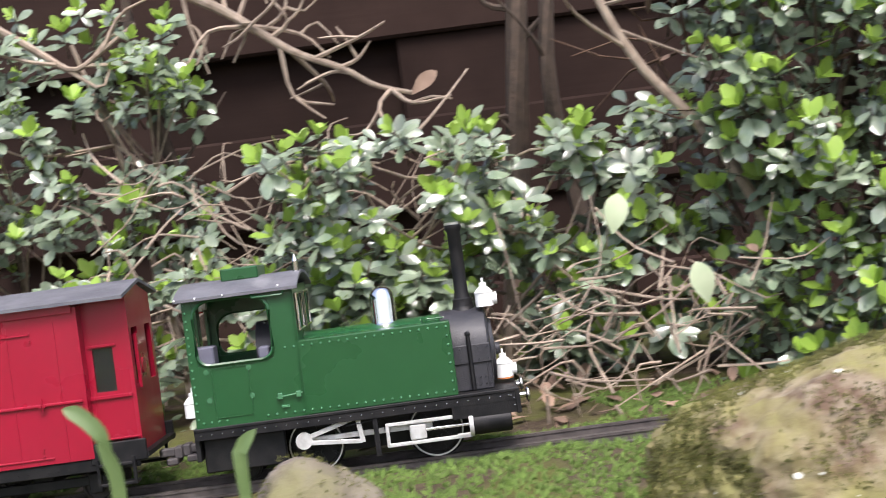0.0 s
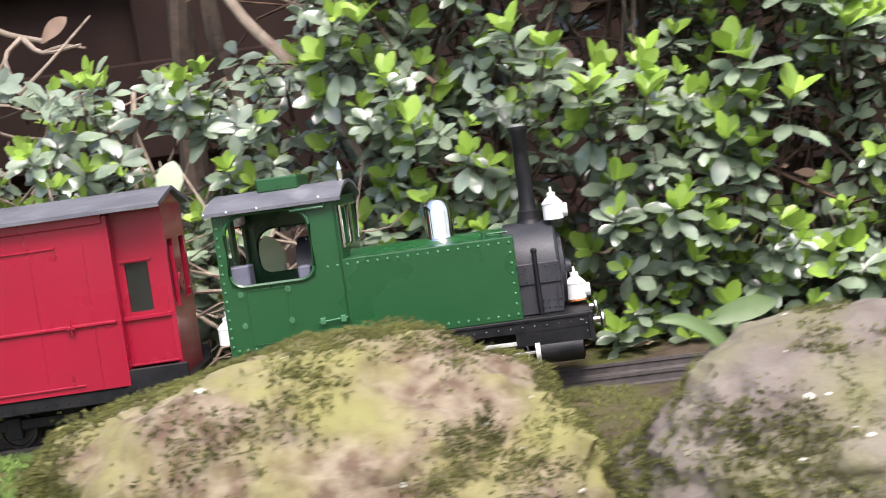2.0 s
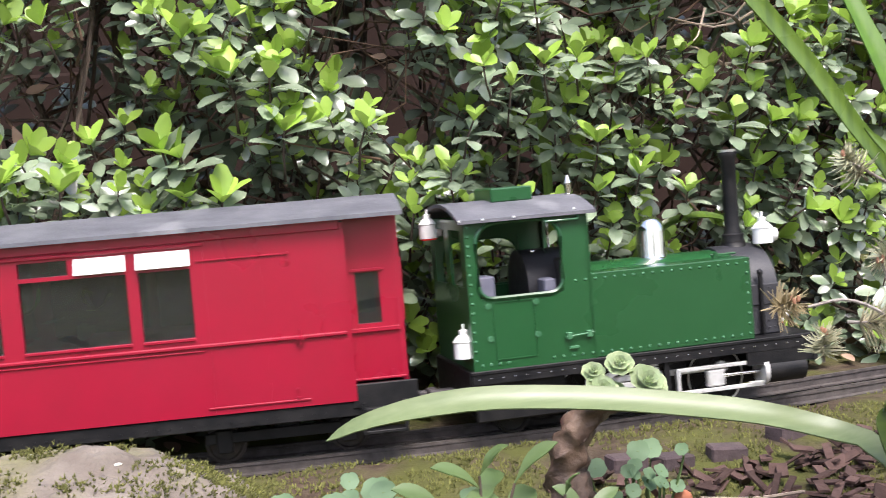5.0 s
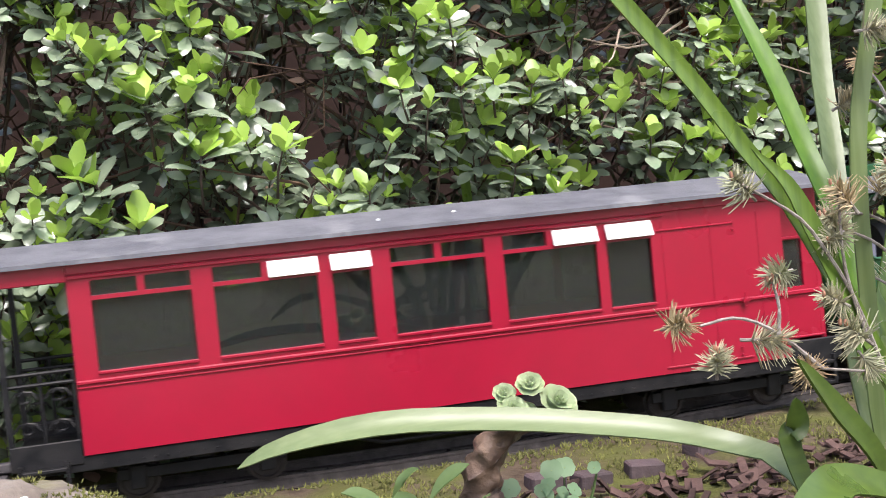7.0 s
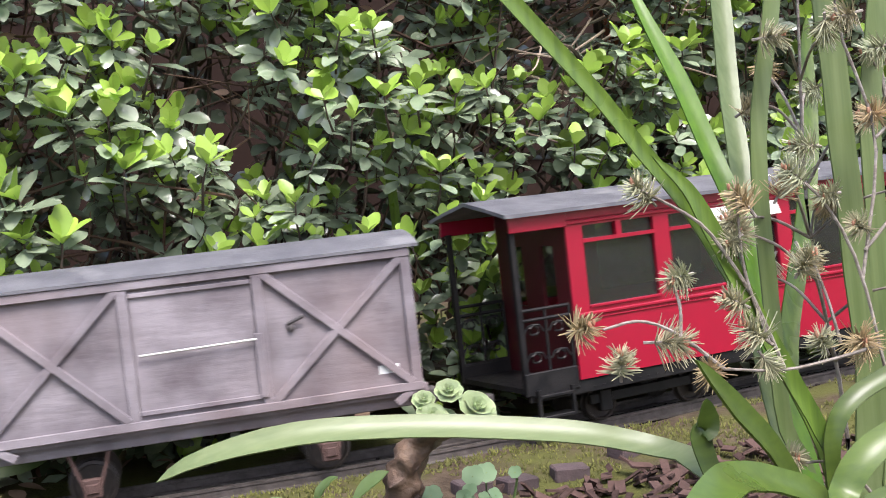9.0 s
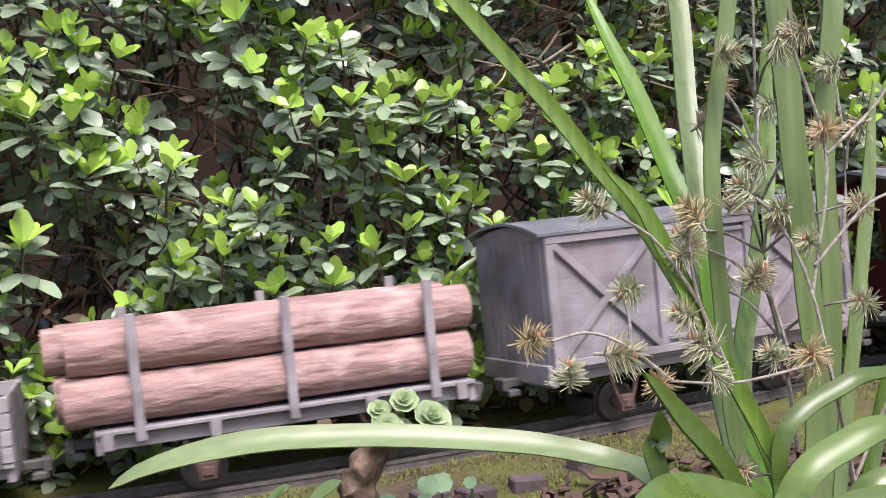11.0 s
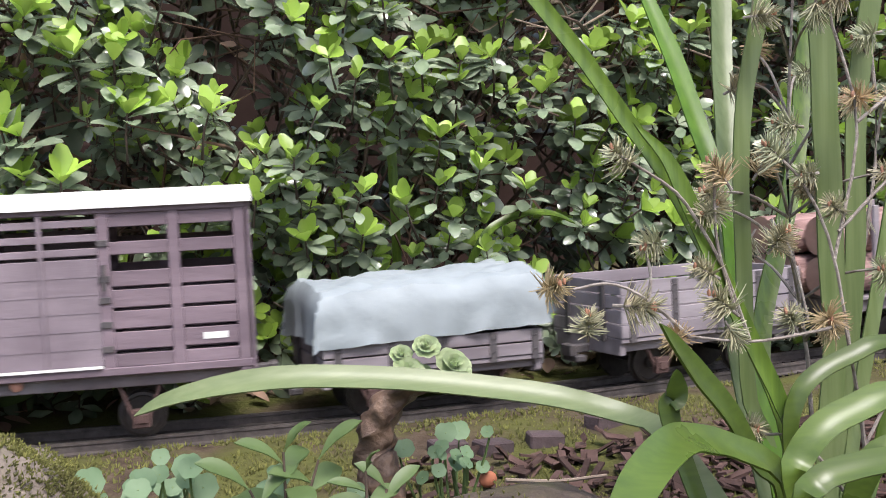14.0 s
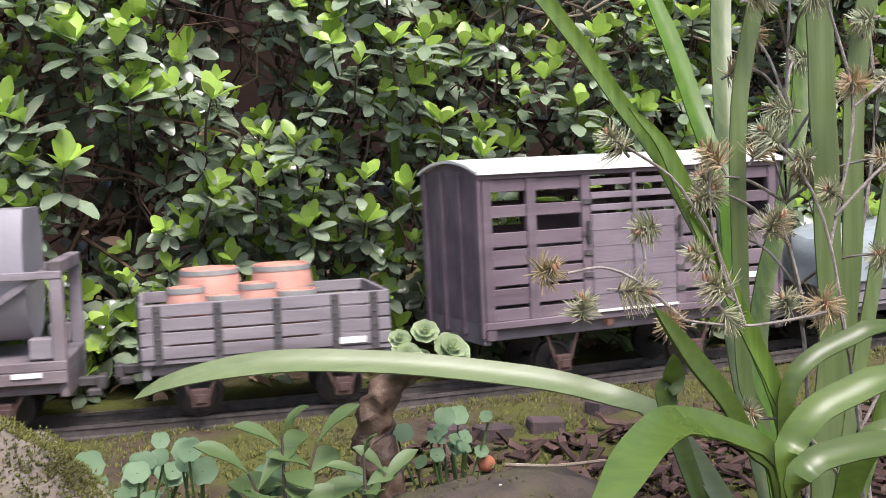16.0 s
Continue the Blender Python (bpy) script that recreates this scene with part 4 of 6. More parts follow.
        for a, b in ((0, 1), (1, 2), (2, 0)):
            bm.faces.new((vs[a], vs[b], vs[b + 3], vs[a + 3]))
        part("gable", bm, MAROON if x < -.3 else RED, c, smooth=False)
    bm = bmesh.new()
    rod(bm, (-.0770 + o, -.008, .095), (-.0750 + o, -.008, .095), .006)
    box(bm, -.0770 + o, -.0745 + o, -.024, -.020, .080, .12)
    part("end_fitting", bm, RED, c)
    bm = bmesh.new()
    gable_roof(bm, -.620 + o, -.0735 + o, .0560, .1500, .1605)
    part("roof", bm, ROOF, c, "scuffed dark grey pitched roof", smooth=False)
    bm = bmesh.new()
    rivets(bm, [(-.33 + o, -.030, .1552), (-.38 + o, -.032, .1548)], .0012)
    part("roof_fleck", bm, WHITE, c)
    bm = bmesh.new()
    box(bm, -.612 + o, -.071 + o, -.046, .046, .0315, .035)
    for s in (-1, 1):
        box(bm, -.61 + o, -.078 + o, *sorted((s * .0465, s * .043)), .0255, .0345, .0005)
        rivets(bm, line((-.56 + o, s * .0468, .029), (-.13 + o, s * .0468, .029), 60), .0006)
    for s in (-1, 1):
        tube(bm, [(-.43 + o, s * .03, .026), (-.39 + o, s * .03, .014), (-.29 + o, s * .03, .014), (-.25 + o, s * .03, .026)], .0012)
    part("underframe", bm, BLACK, c, "black riveted underframe", smooth=False)
    bm = bmesh.new()
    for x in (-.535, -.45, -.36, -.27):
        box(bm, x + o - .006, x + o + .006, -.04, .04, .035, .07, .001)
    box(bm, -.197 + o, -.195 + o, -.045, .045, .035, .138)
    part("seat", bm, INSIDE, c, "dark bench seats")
    sets = bogie(c, -.5035 + o) + bogie(c, -.155 + o)
    hook(c, .272, .026, 1)
    hook(c, -.268, .026, -1)
    MOVING.append((c, -.346, sets, []))


def wagon_base(w, half, axles, z0=.035, frame_mat=None, r=.0145):
    """Solebars, headstocks, axle guards and couplings of a four-wheel wagon."""
    fm = frame_mat or GREYWOOD
    for s in (-1, 1):
        bm = bmesh.new()
        box(bm, -half, half, *sorted((s * .040, s * .036)), z0 - .009, z0, .0005)
        part("solebar", bm, fm, w, smooth=False)
        for a in axles:
            bm = bmesh.new()
            for d in (-1, 1):
                beam(bm, (a + d * .013, s * .0375, z0 - .006), (a + d * .004, s * .0375, r - .002), .0022, .002)
            box(bm, a - .0055, a + .0055, *sorted((s * .0405, s * .0345)), r - .006, r + .006, .0008)
            box(bm, a - .0035, a + .0035, *sorted((s * .042, s * .040)), r - .003, r + .003, .0006)
            part("axle_guard", bm, RUST, w, "rusty axle guard", smooth=False)
    for d in (-1, 1):
        bm = bmesh.new()
        box(bm, *sorted((d * half, d * (half - .005))), -.044, .044, z0 - .011, z0 + .001, .0006)
        part("headstock", bm, fm, w, smooth=False)
        hook(w, d * half, z0 - .009, d)
    return [wheelset(w, a, r) for a in axles]


def build_van():
    v = thing("covered_van", "weathered grey goods van with cross braces", "goods wagon")
    h, W = .135, .047
    for s in (-1, 1):
        bm = bmesh.new()
        box(bm, -h, h, *sorted((s * W, s * (W - .003))), .047, .137)
        side = part("van_side", bm, GREYWOOD, v, "grey panelled side", smooth=False)
        o = s * (W + .0014)
        bm = bmesh.new()
        for x in (-h + .0035, -.043, .038, h - .0035):
            beam(bm, (x, o, .047), (x, o, .1365), .0065, .0032, .0004)
        for z in (.1345, .0495):
            beam(bm, (-h, o + s * .0004, z), (h, o + s * .0004, z), .0055, .0034, .0004)
        part("side_frame", bm, GREYWOOD, side, smooth=False)
        for x0, x1 in ((-h + .006, -.046), (.041, h - .006)):
            for z0, z1 in ((.052, .132), (.132, .052)):
                bm = bmesh.new()
                beam(bm, (x0, o - s * .0004, z0), (x1, o - s * .0004 + (s * .0003 if z0 > .1 else 0), z1), .0050, .0044, .0004)
                part("brace", bm, GREYWOOD, side, smooth=False)
        bm = bmesh.new()
        box(bm, -.039, .034, *sorted((s * W, s * (W + .0008))), .055, .130, .0003)
        for z in (.128, .0565):
            beam(bm, (-.039, o, z), (.034, o, z), .0028, .0025, .0003)
        door = part("sliding_door", bm, GREYWOOD, side, smooth=False)
        bm = bmesh.new()
        rod(bm, (-.036, s * (W + .004), .0915), (.034, s * (W + .004), .0925), .0007)
        part("door_bar", bm, ROD, door, "worn bright door bar")
        bm = bmesh.new()
        box(bm, .033, .038, *sorted((s * W, s * (W + .0045))), .056, .096, .0004)
        part("door_stop", bm, GREYWOOD, door)
        bm = bmesh.new()
        box(bm, .108, .121, *sorted((s * (W + .0004), s * (W - .001))), .0595, .065)
        part("number_plate", bm, WHITE, side, "small white plate", smooth=False)
        bm = bmesh.new()
        rod(bm, (.054, o, .099), (.064, o + s * .003, .103), .0012)
        ball(bm, (.056, o, .0965), .0022, 8)
        part("latch", bm, DARKIRON, side)
        bm = bmesh.new()
        beam(bm, (-h + .001, o, .052), (-h + .022, o, .040), .005, .003, .0004)
        part("corner_strut", bm, GREYWOOD, side, smooth=False)
        bm = bmesh.new()
        beam(bm, (h - .001, o, .052), (h - .018, o, .040), .005, .003, .0004)
        part("corner_strut", bm, GREYWOOD, side, smooth=False)
    for d in (-1, 1):
        arc = [(-.046 + .092 * k / 10, .137 + .0075 * (1 - ((k - 5) / 5) ** 2)) for k in range(11)]
        bm = bmesh.new()
        prism(bm, [(-.046, .047), (.046, .047)] + arc[::-1], *sorted((d * h, d * (h - .003))))
        end = part("van_end", bm, GREYWOOD, v, "grey planked end", smooth=False)
        bm = bmesh.new()
        for k in range(9):
            y = -.040 + .010 * k
            box(bm, *sorted((d * h, d * (h + .0012))), y - .0044, y + .0044, .049, .134, .0003)
        part("end_plank", bm, GREYWOOD, end, smooth=False)
        bm = bmesh.new()
        box(bm, *sorted((d * h, d * (h + .0035))), -.0465, .0465, .036, .050, .0006)
        part("end_beam", bm, GREYWOOD, end, smooth=False)
    bm = bmesh.new()
    arc = [(-.0515 + .103 * k / 14, .1395 + .0085 * (1 - ((k - 7) / 7) ** 2)) for k in range(15)]
    prism(bm, arc + [(y, z - .002) for y, z in arc[::-1]], -h - .006, h + .006)
    part("roof", bm, ROOF, v, "dull grey arched roof")
    bm = bmesh.new()
    box(bm, -h, h, -.046, .046, .044, .047)
    part("floor", bm, GREYWOOD, v, smooth=False)
    MOVING.append((v, -.802, wagon_base(v, h, (-.073, .073), .045), []))


def build_log_wagon():
    w = thing("log_wagon", "grey flat wagon with upright stakes", "goods wagon")
    h = .122
    bm = bmesh.new()
    box(bm, -h, h, -.046, .046, .0455, .0485, .0006)
    part("deck", bm, PALEWOOD, w, smooth=False)
    for s in (-1, 1):
        for x in (-.095, 0, .094):
            bm = bmesh.new()
            box(bm, x - .003, x + .003, *sorted((s * .048, s * .0445)), .040, .118, .0005)
            part("stake", bm, PALEWOOD, w, smooth=False)
        for x in (-.115, -.05, .05, .112):
            bm = bmesh.new()
            box(bm, x - .0035, x + .0035, *sorted((s * .0475, s * .046)), .0365, .0485, .0005)
            part("bracket", bm, PALEWOOD, w, smooth=False)
    sets = wagon_base(w, h, (-.057, .056), .045, PALEWOOD)
    MOVING.append((w, -1.106, sets, []))
    # the load: felled logs, each a thing that rides on the wagon
    for y, z, x0, x1 in ((-.030, .0655, -.138, .122), (.000, .0655, -.142, .118), (.030, .0655, -.140, .122), (-.0265, .0962, -.134, .125), (.0045, .0965, -.147, .119), (.0335, .0962, -.138, .123)):
        log = thing("log", "short felled log with ridged pinkish bark", "log", "logs on the wagon")
        bm = bmesh.new()
        rings = []
        seg = 48
        for i in range(91):
            u = i / 90
            ring = []
            for k in range(seg):
                a = 2 * math.pi * k / seg
                q = Vector((u * 13 + z * 90, math.cos(a) * 4.2 + y * 70, math.sin(a) * 4.2))
                ridge = abs(noise.noise(q + Vector((0, .8 * noise.noise(q * 2.3), 0))))
                r = .0150 * (1 + .04 * noise.noise((u * 4 + z * 90, math.cos(a) + y * 70, math.sin(a)))) + .0019 * min(ridge, .35) - .0003
                ring.append(bm.verts.new((x0 + (x1 - x0) * u, r * math.cos(a), r * math.sin(a))))
            rings.append(ring)
        for a, b in zip(rings, rings[1:]):
            for k in range(seg):
                bm.faces.new((a[k], a[(k + 1) % seg], b[(k + 1) % seg], b[k]))
        bmesh.ops.recalc_face_normals(bm, faces=bm.faces)
        part("bark", bm, BARK, log).matrix_basis = pose(0, y, z)
        for x in (x0, x1):
            bm = bmesh.new()
            rod(bm, (x - .0006, 0, 0), (x + .0006, 0, 0), .0150, seg=18)
            part("cut_end", bm, LOGEND, log, "pale sawn end").matrix_basis = pose(0, y, z)
        MOVING.append((log, -1.106, [], []))


def build_open_wagon(label, centre, half, planks, top, z0, mat, straps):
    w = thing("open_wagon", label, "goods wagon", "open wagons")
    W = .0475
    ph = (top - z0) / planks
    for s in (-1, 1):
        for k in range(planks):
            bm = bmesh.new()
            box(bm, -half, half, *sorted((s * W, s * (W - .003))), z0 + ph * k + .0005, z0 + ph * (k + 1) - .0005, .0004)
            part("plank", bm, mat, w, smooth=False)
        for x in straps:
            bm = bmesh.new()
            box(bm, x - .0026, x + .0026, *sorted((s * (W + .0009), s * (W - .0005))), z0 - .003, top - .001, .0003)
            rivets(bm, [(x, s * (W + .0011), z0 + ph * (k + .5)) for k in range(planks)], .0010)
            part("strap", bm, DARKIRON, w, "dark iron strap", smooth=False)
    for d in (-1, 1):
        for k in range(planks):
            bm = bmesh.new()
            box(bm, *sorted((d * half, d * (half - .003))), -W + .003, W - .003, z0 + ph * k + .0005, z0 + ph * (k + 1) - .0005, .0004)
            part("end_plank", bm, mat, w, smooth=False)
        for y in (-.024, .024):
            bm = bmesh.new()
            box(bm, *sorted((d * half, d * (half + .002))), y - .003, y + .003, z0 - .003, top, .0004)
            part("end_strap", bm, DARKIRON, w, smooth=False)
    bm = bmesh.new()
    box(bm, -half, half, -W + .001, W - .001, z0 - .003, z0, .0004)
    part("floor", bm, mat, w, smooth=False)
    return w, W


def build_tarp_wagon():
    half = .0755
    w, W = build_open_wagon("pale grey open wagon under a canvas sheet", -1.5615, half, 2, .052, .034, PALEWOOD, (-.066, -.03, .006, .04, .07))
    MOVING.append((w, -1.5615, wagon_base(w, half, (-.040, .040), .034, PALEWOOD), []))
    t = thing("tarpaulin", "grey-green canvas sheet draped over a wagon", "tarpaulin")
    bm = bmesh.new()
    nx, ny = 56, 44
    grid = []
    for i in range(nx + 1):
        u = -1 + 2 * i / nx
        row = []
        for j in range(ny + 1):
            v = -1 + 2 * j / ny
            a, b = abs(u), abs(v)
            hu = min(1, max(0, (a - .84) / .16))
            hv = min(1, max(0, (b - .62) / .38))
            x = (half + .004) * (min(a, .84) / .84 * .95 + .05 * min(1, hu * 3)) * (1 if u > 0 else -1)
            y = (W + .003) * (min(b, .62) / .62 * .91 + .09 * min(1, hv * 3)) * (1 if v > 0 else -1)
            drop = max(hu ** 1.1, hv ** 1.1)
            z = .0905 + .003 * u - .0345 * drop - .004 * (b / .6) ** 2 * (hv == 0) - .004 * (hv > 0)
            q = .0030 * noise.noise((u * 3 + 7, v * 3, 2)) + .0022 * noise.noise((u * 7, v * 7, 4)) + .0022 * (.4 - abs(noise.noise((u * 5 + v * 2, v * 5 - u * 2, 6))))
            fold = .0011 * math.sin(u * 19 + 2 * math.sin(u * 5)) * hv + .003 * math.sin(v * 15) * hu
            row.append(bm.verts.new((x + (q + fold * .6) * (1 if u > 0 else -1) * hu, y + (q + fold) * (1 if v > 0 else -1) * max(hv, .1), z + q * 1.2 * (1 - drop * .5))))
        grid.append(row)
    for a, b in zip(grid, grid[1:]):
        for j in range(ny):
            bm.faces.new((a[j], b[j], b[j + 1], a[j + 1]))
    bmesh.ops.recalc_face_normals(bm, faces=bm.faces)
    r = bmesh.ops.solidify(bm, geom=bm.faces[:], thickness=.0008)
    part("sheet", bm, TARP, t)
    MOVING.append((t, -1.5615, [], []))


def build_cattle_van():
    v = thing("cattle_van", "faded purple-brown slatted cattle van with white roof", "goods wagon")
    h, W = .1205, .047
    posts = (-h + .0045, -.083, -.041, .034, .076, h - .0045)
    for s in (-1, 1):
        o = s * W
        for x in posts:
            bm = bmesh.new()
            box(bm, x - .0035, x + .0035, *sorted((o, o - s * .005)), .036 if abs(x) > .1 else .046, .1455, .0005)
            part("post", bm, PURPLEWOOD, v, smooth=False)
        for a, b in ((0, 1), (1, 2), (3, 4), (4, 5)):
            x0, x1 = posts[a] + .0035, posts[b] - .0035
            for z0, z1 in ((.0485, .0565), (.0590, .0700), (.0720, .0830), (.0850, .0960), (.0980, .1075), (.1175, .1255), (.1345, .1430)):
                bm = bmesh.new()
                box(bm, x0, x1, *sorted((o - s * .0012, o - s * .0035)), z0, z1, .0004)
                part("slat", bm, PURPLEWOOD, v, smooth=False)
        bm = bmesh.new()
        box(bm, -h, h, *sorted((o + s * .0006, o - s * .004)), .0435, .0485, .0005)
        box(bm, -h, h, *sorted((o + s * .0006, o - s * .004)), .1430, .1470, .0005)
        part("side_rail", bm, PURPLEWOOD, v, smooth=False)
        bm = bmesh.new()
        for x0, x1 in ((-.037, -.0045), (-.0015, .0305)):
            box(bm, x0, x1, *sorted((o - s * .0002, o - s * .003)), .050, .116, .0004)
            for k in range(1, 6):
                box(bm, x0, x1, *sorted((o + s * .0001, o - s * .001)), .050 + .011 * k - .0002, .050 + .011 * k + .0002)
            for z in (.118, .1265, .1355):
                box(bm, x0, x1, *sorted((o - s * .0002, o - s * .003)), z, z + .0045, .0003)
        box(bm, -.0045, -.0015, *sorted((o + s * .001, o - s * .003)), .050, .143, .0004)
        door = part("double_door", bm, DOORWOOD, v, smooth=False)
        bm = bmesh.new()
        for x in (-.0405, .0335):
            for z in (.060, .075, .09, .103, .125):
                box(bm, x - .0034, x + .0034, *sorted((o + s * .0012, o)), z - .002, z + .002, .0003)
            rod(bm, (x, o + s * .002, .096), (x, o + s * .002, .112), .0013)
        part("hinge", bm, DARKIRON, door, "dark iron hinges")
        bm = bmesh.new()
        beam(bm, (-.036, o + s * .0014, .0495), (.030, o + s * .0014, .0495), .0016, .0016)
        part("sill_edge", bm, WHITEROOF, door, "pale worn sill")
        bm = bmesh.new()
        box(bm, .091, .106, *sorted((o - s * .0006, o - s * .002)), .0625, .0665)
        part("number_plate", bm, WHITE, v, "small white plate", smooth=False)
    for d in (-1, 1):
        bm = bmesh.new()
        for k in range(8):
            y = -.0375 + .0107 * k
            box(bm, *sorted((d * h, d * (h - .003))), y - .005, y + .005, .047, .147, .0004)
        part("end_plank", bm, PURPLEWOOD, v, smooth=False)
        for y in (-.0445, -.015, .015, .0445):
            bm = bmesh.new()
            box(bm, *sorted((d * (h + .0025), d * h)), y - .003, y + .003, .038, .149, .0005)
            part("end_post", bm, PURPLEWOOD, v, smooth=False)
        bm = bmesh.new()
        arc = [(-.047 + .094 * k / 10, .147 + .008 * (1 - ((k - 5) / 5) ** 2)) for k in range(11)]
        prism(bm, arc + [(.047, .1465), (-.047, .1465)], *sorted((d * h, d * (h - .003))))
        part("end_arch", bm, PURPLEWOOD, v, smooth=False)
    bm = bmesh.new()
    arc = [(-.0505 + .101 * k / 14, .1485 + .0085 * (1 - ((k - 7) / 7) ** 2)) for k in range(15)]
    prism(bm, arc + [(y, z - .002) for y, z in arc[::-1]], -h - .004, h + .004)
    part("roof", bm, WHITEROOF, v, "chalky white arched roof")
    bm = bmesh.new()
    box(bm, -h, h, -.045, .045, .044, .047)
    part("floor", bm, GREYWOOD, v, smooth=False)
    bm = bmesh.new()
    ball(bm, (-.0225, -.040, .041), .0042, 8)
    part("end_cap", bm, STAVE, v, "pinkish round cap")
    MOVING.append((v, -1.7945, wagon_base(v, h, (-.0585, .0505), .044, GREYWOOD), []))


def build_barrel_wagon():
    half = .0785
    w, W = build_open_wagon("pale grey planked wagon carrying small barrels", -2.0485, half, 4, .0765, .0415, PALEWOOD, (-.068, -.031, .006, .043, .068))
    bm = bmesh.new()
    box(bm, .045, .062, -W - .001, -W + .001, .0435, .0475)
    part("number_plate", bm, WHITE, w, "small pale plate", smooth=False)
    MOVING.append((w, -2.0485, wagon_base(w, half, (-.044, .047), .040, PALEWOOD), []))
    kegs = [("big", -.032, .012, .0415), ("big", .016, .012, .0415), ("small", -.049, -.031, .0440), ("small", -.004, -.031, .0440), ("mid", -.024, -.026, .0415), ("mid", .021, -.026, .0415)]
    for kind, x, y, z in kegs:
        b = thing("barrel", "small salmon-coloured wooden barrel with grey hoops", "barrel", "barrels in the wagon")
        L, r = {"big": (.0515, .0215), "small": (.041, .0130), "mid": (.037, .0150)}[kind]
        prof = [(r * .86, -L / 2), (r * .91, -L * .42), (r * .98, -L * .22), (r, 0), (r * .98, L * .22), (r * .91, L * .42), (r * .86, L / 2), (r * .80, L / 2), (r * .80, L / 2 - .0015)]
        turn = pose(x, y, z + L / 2, 0, 0, x * 900)
        bm = bmesh.new()
        lathe(bm, (0, 0, 0), prof, 22)
        part("barrel_body", bm, STAVE, b).matrix_basis = turn
        for hh, k in ((-.43, .91), (-.18, .995), (.18, .995), (.45, .90)):
            bm = bmesh.new()
            lathe(bm, (0, 0, L * hh), [(r * k, -.0016), (r * k + .0007, -.0016), (r * k + .0007, .0016), (r * k, .0016)], 22, "Z", True)
            part("hoop", bm, HOOP, b).matrix_basis = turn
        MOVING.append((b, -2.0485, [], []))


def build_tank_wagon():
    w = thing("tank_wagon", "grey tank wagon with timber end frames", "goods wagon")
    half = .085
    bm = bmesh.new()
    L = .062
    sec = []
    for k in range(25):
        a = math.pi + math.pi * k / 24
        sec.append((.040 * math.cos(a), .095 + .040 * math.sin(a)))
    sec += [(.040, .118), (.030, .139), (-.030, .139), (-.040, .118)]
    prism(bm, sec, -L + .0, L)
    bmesh.ops.bevel(bm, geom=[e for e in bm.edges if abs(e.verts[0].co.x) == abs(e.verts[1].co.x) == L and e.verts[0].co.x * e.verts[1].co.x > 0], offset=.003, segments=2, affect="EDGES")
    part("tank", bm, TANKMETAL, w, "grey painted tank")
    for d in (-1, 1):
        for s in (-1, 1):
            bm = bmesh.new()
            box(bm, *sorted((d * half, d * (half - .008))), *sorted((s * .046, s * .038)), .045, .107, .0006)
            part("frame_post", bm, GREYWOOD, w, smooth=False)
            bm = bmesh.new()
            box(bm, *sorted((d * (half - .008), d * (half - .022))), *sorted((s * .045, s * .034)), .047, .060, .0008)
            part("chock", bm, PALEWOOD, w, smooth=False)
            bm = bmesh.new()
            beam(bm, (d * (half - .010), s * .042, .101), (d * .045, s * .042, .082), .0045, .003, .0004)
            part("stay", bm, GREYWOOD, w, smooth=False)
        bm = bmesh.new()
        box(bm, *sorted((d * half, d * (half - .008))), -.046, .046, .099, .107, .0006)
        part("frame_beam", bm, GREYWOOD, w, smooth=False)
    for s in (-1, 1):
        bm = bmesh.new()
        box(bm, -half, half, *sorted((s * .0465, s * .043)), .096, .101, .0005)
        part("side_bar", bm, GREYWOOD, w, smooth=False)
        bm = bmesh.new()
        box(bm, .052, .070, *sorted((s * .048, s * .046)), .0365, .0395)
        part("number_plate", bm, WHITE, w, "small pale plate", smooth=False)
    bm = bmesh.new()
    box(bm, -half, half, -.047, .047, .040, .046, .0006)
    box(bm, -half, half, -.047, .047, .032, .040, .0006)
    part("deck", bm, GREYWOOD, w, smooth=False)
    MOVING.append((w, -2.252, wagon_base(w, half, (-.045, .045), .034), []))


build_engine()
build_coach()
build_van()
build_log_wagon()
plain, _ = build_open_wagon("weathered grey empty open wagon with planked sides", -1.351, .079, 4, .0775, .037, PALEWOOD, (-.070, -.034, .004, .040, .070))
MOVING.append((plain, -1.351, wagon_base(plain, .079, (-.041, .041), .036, PALEWOOD), []))
build_tarp_wagon()
build_cattle_van()
build_barrel_wagon()
build_tank_wagon()


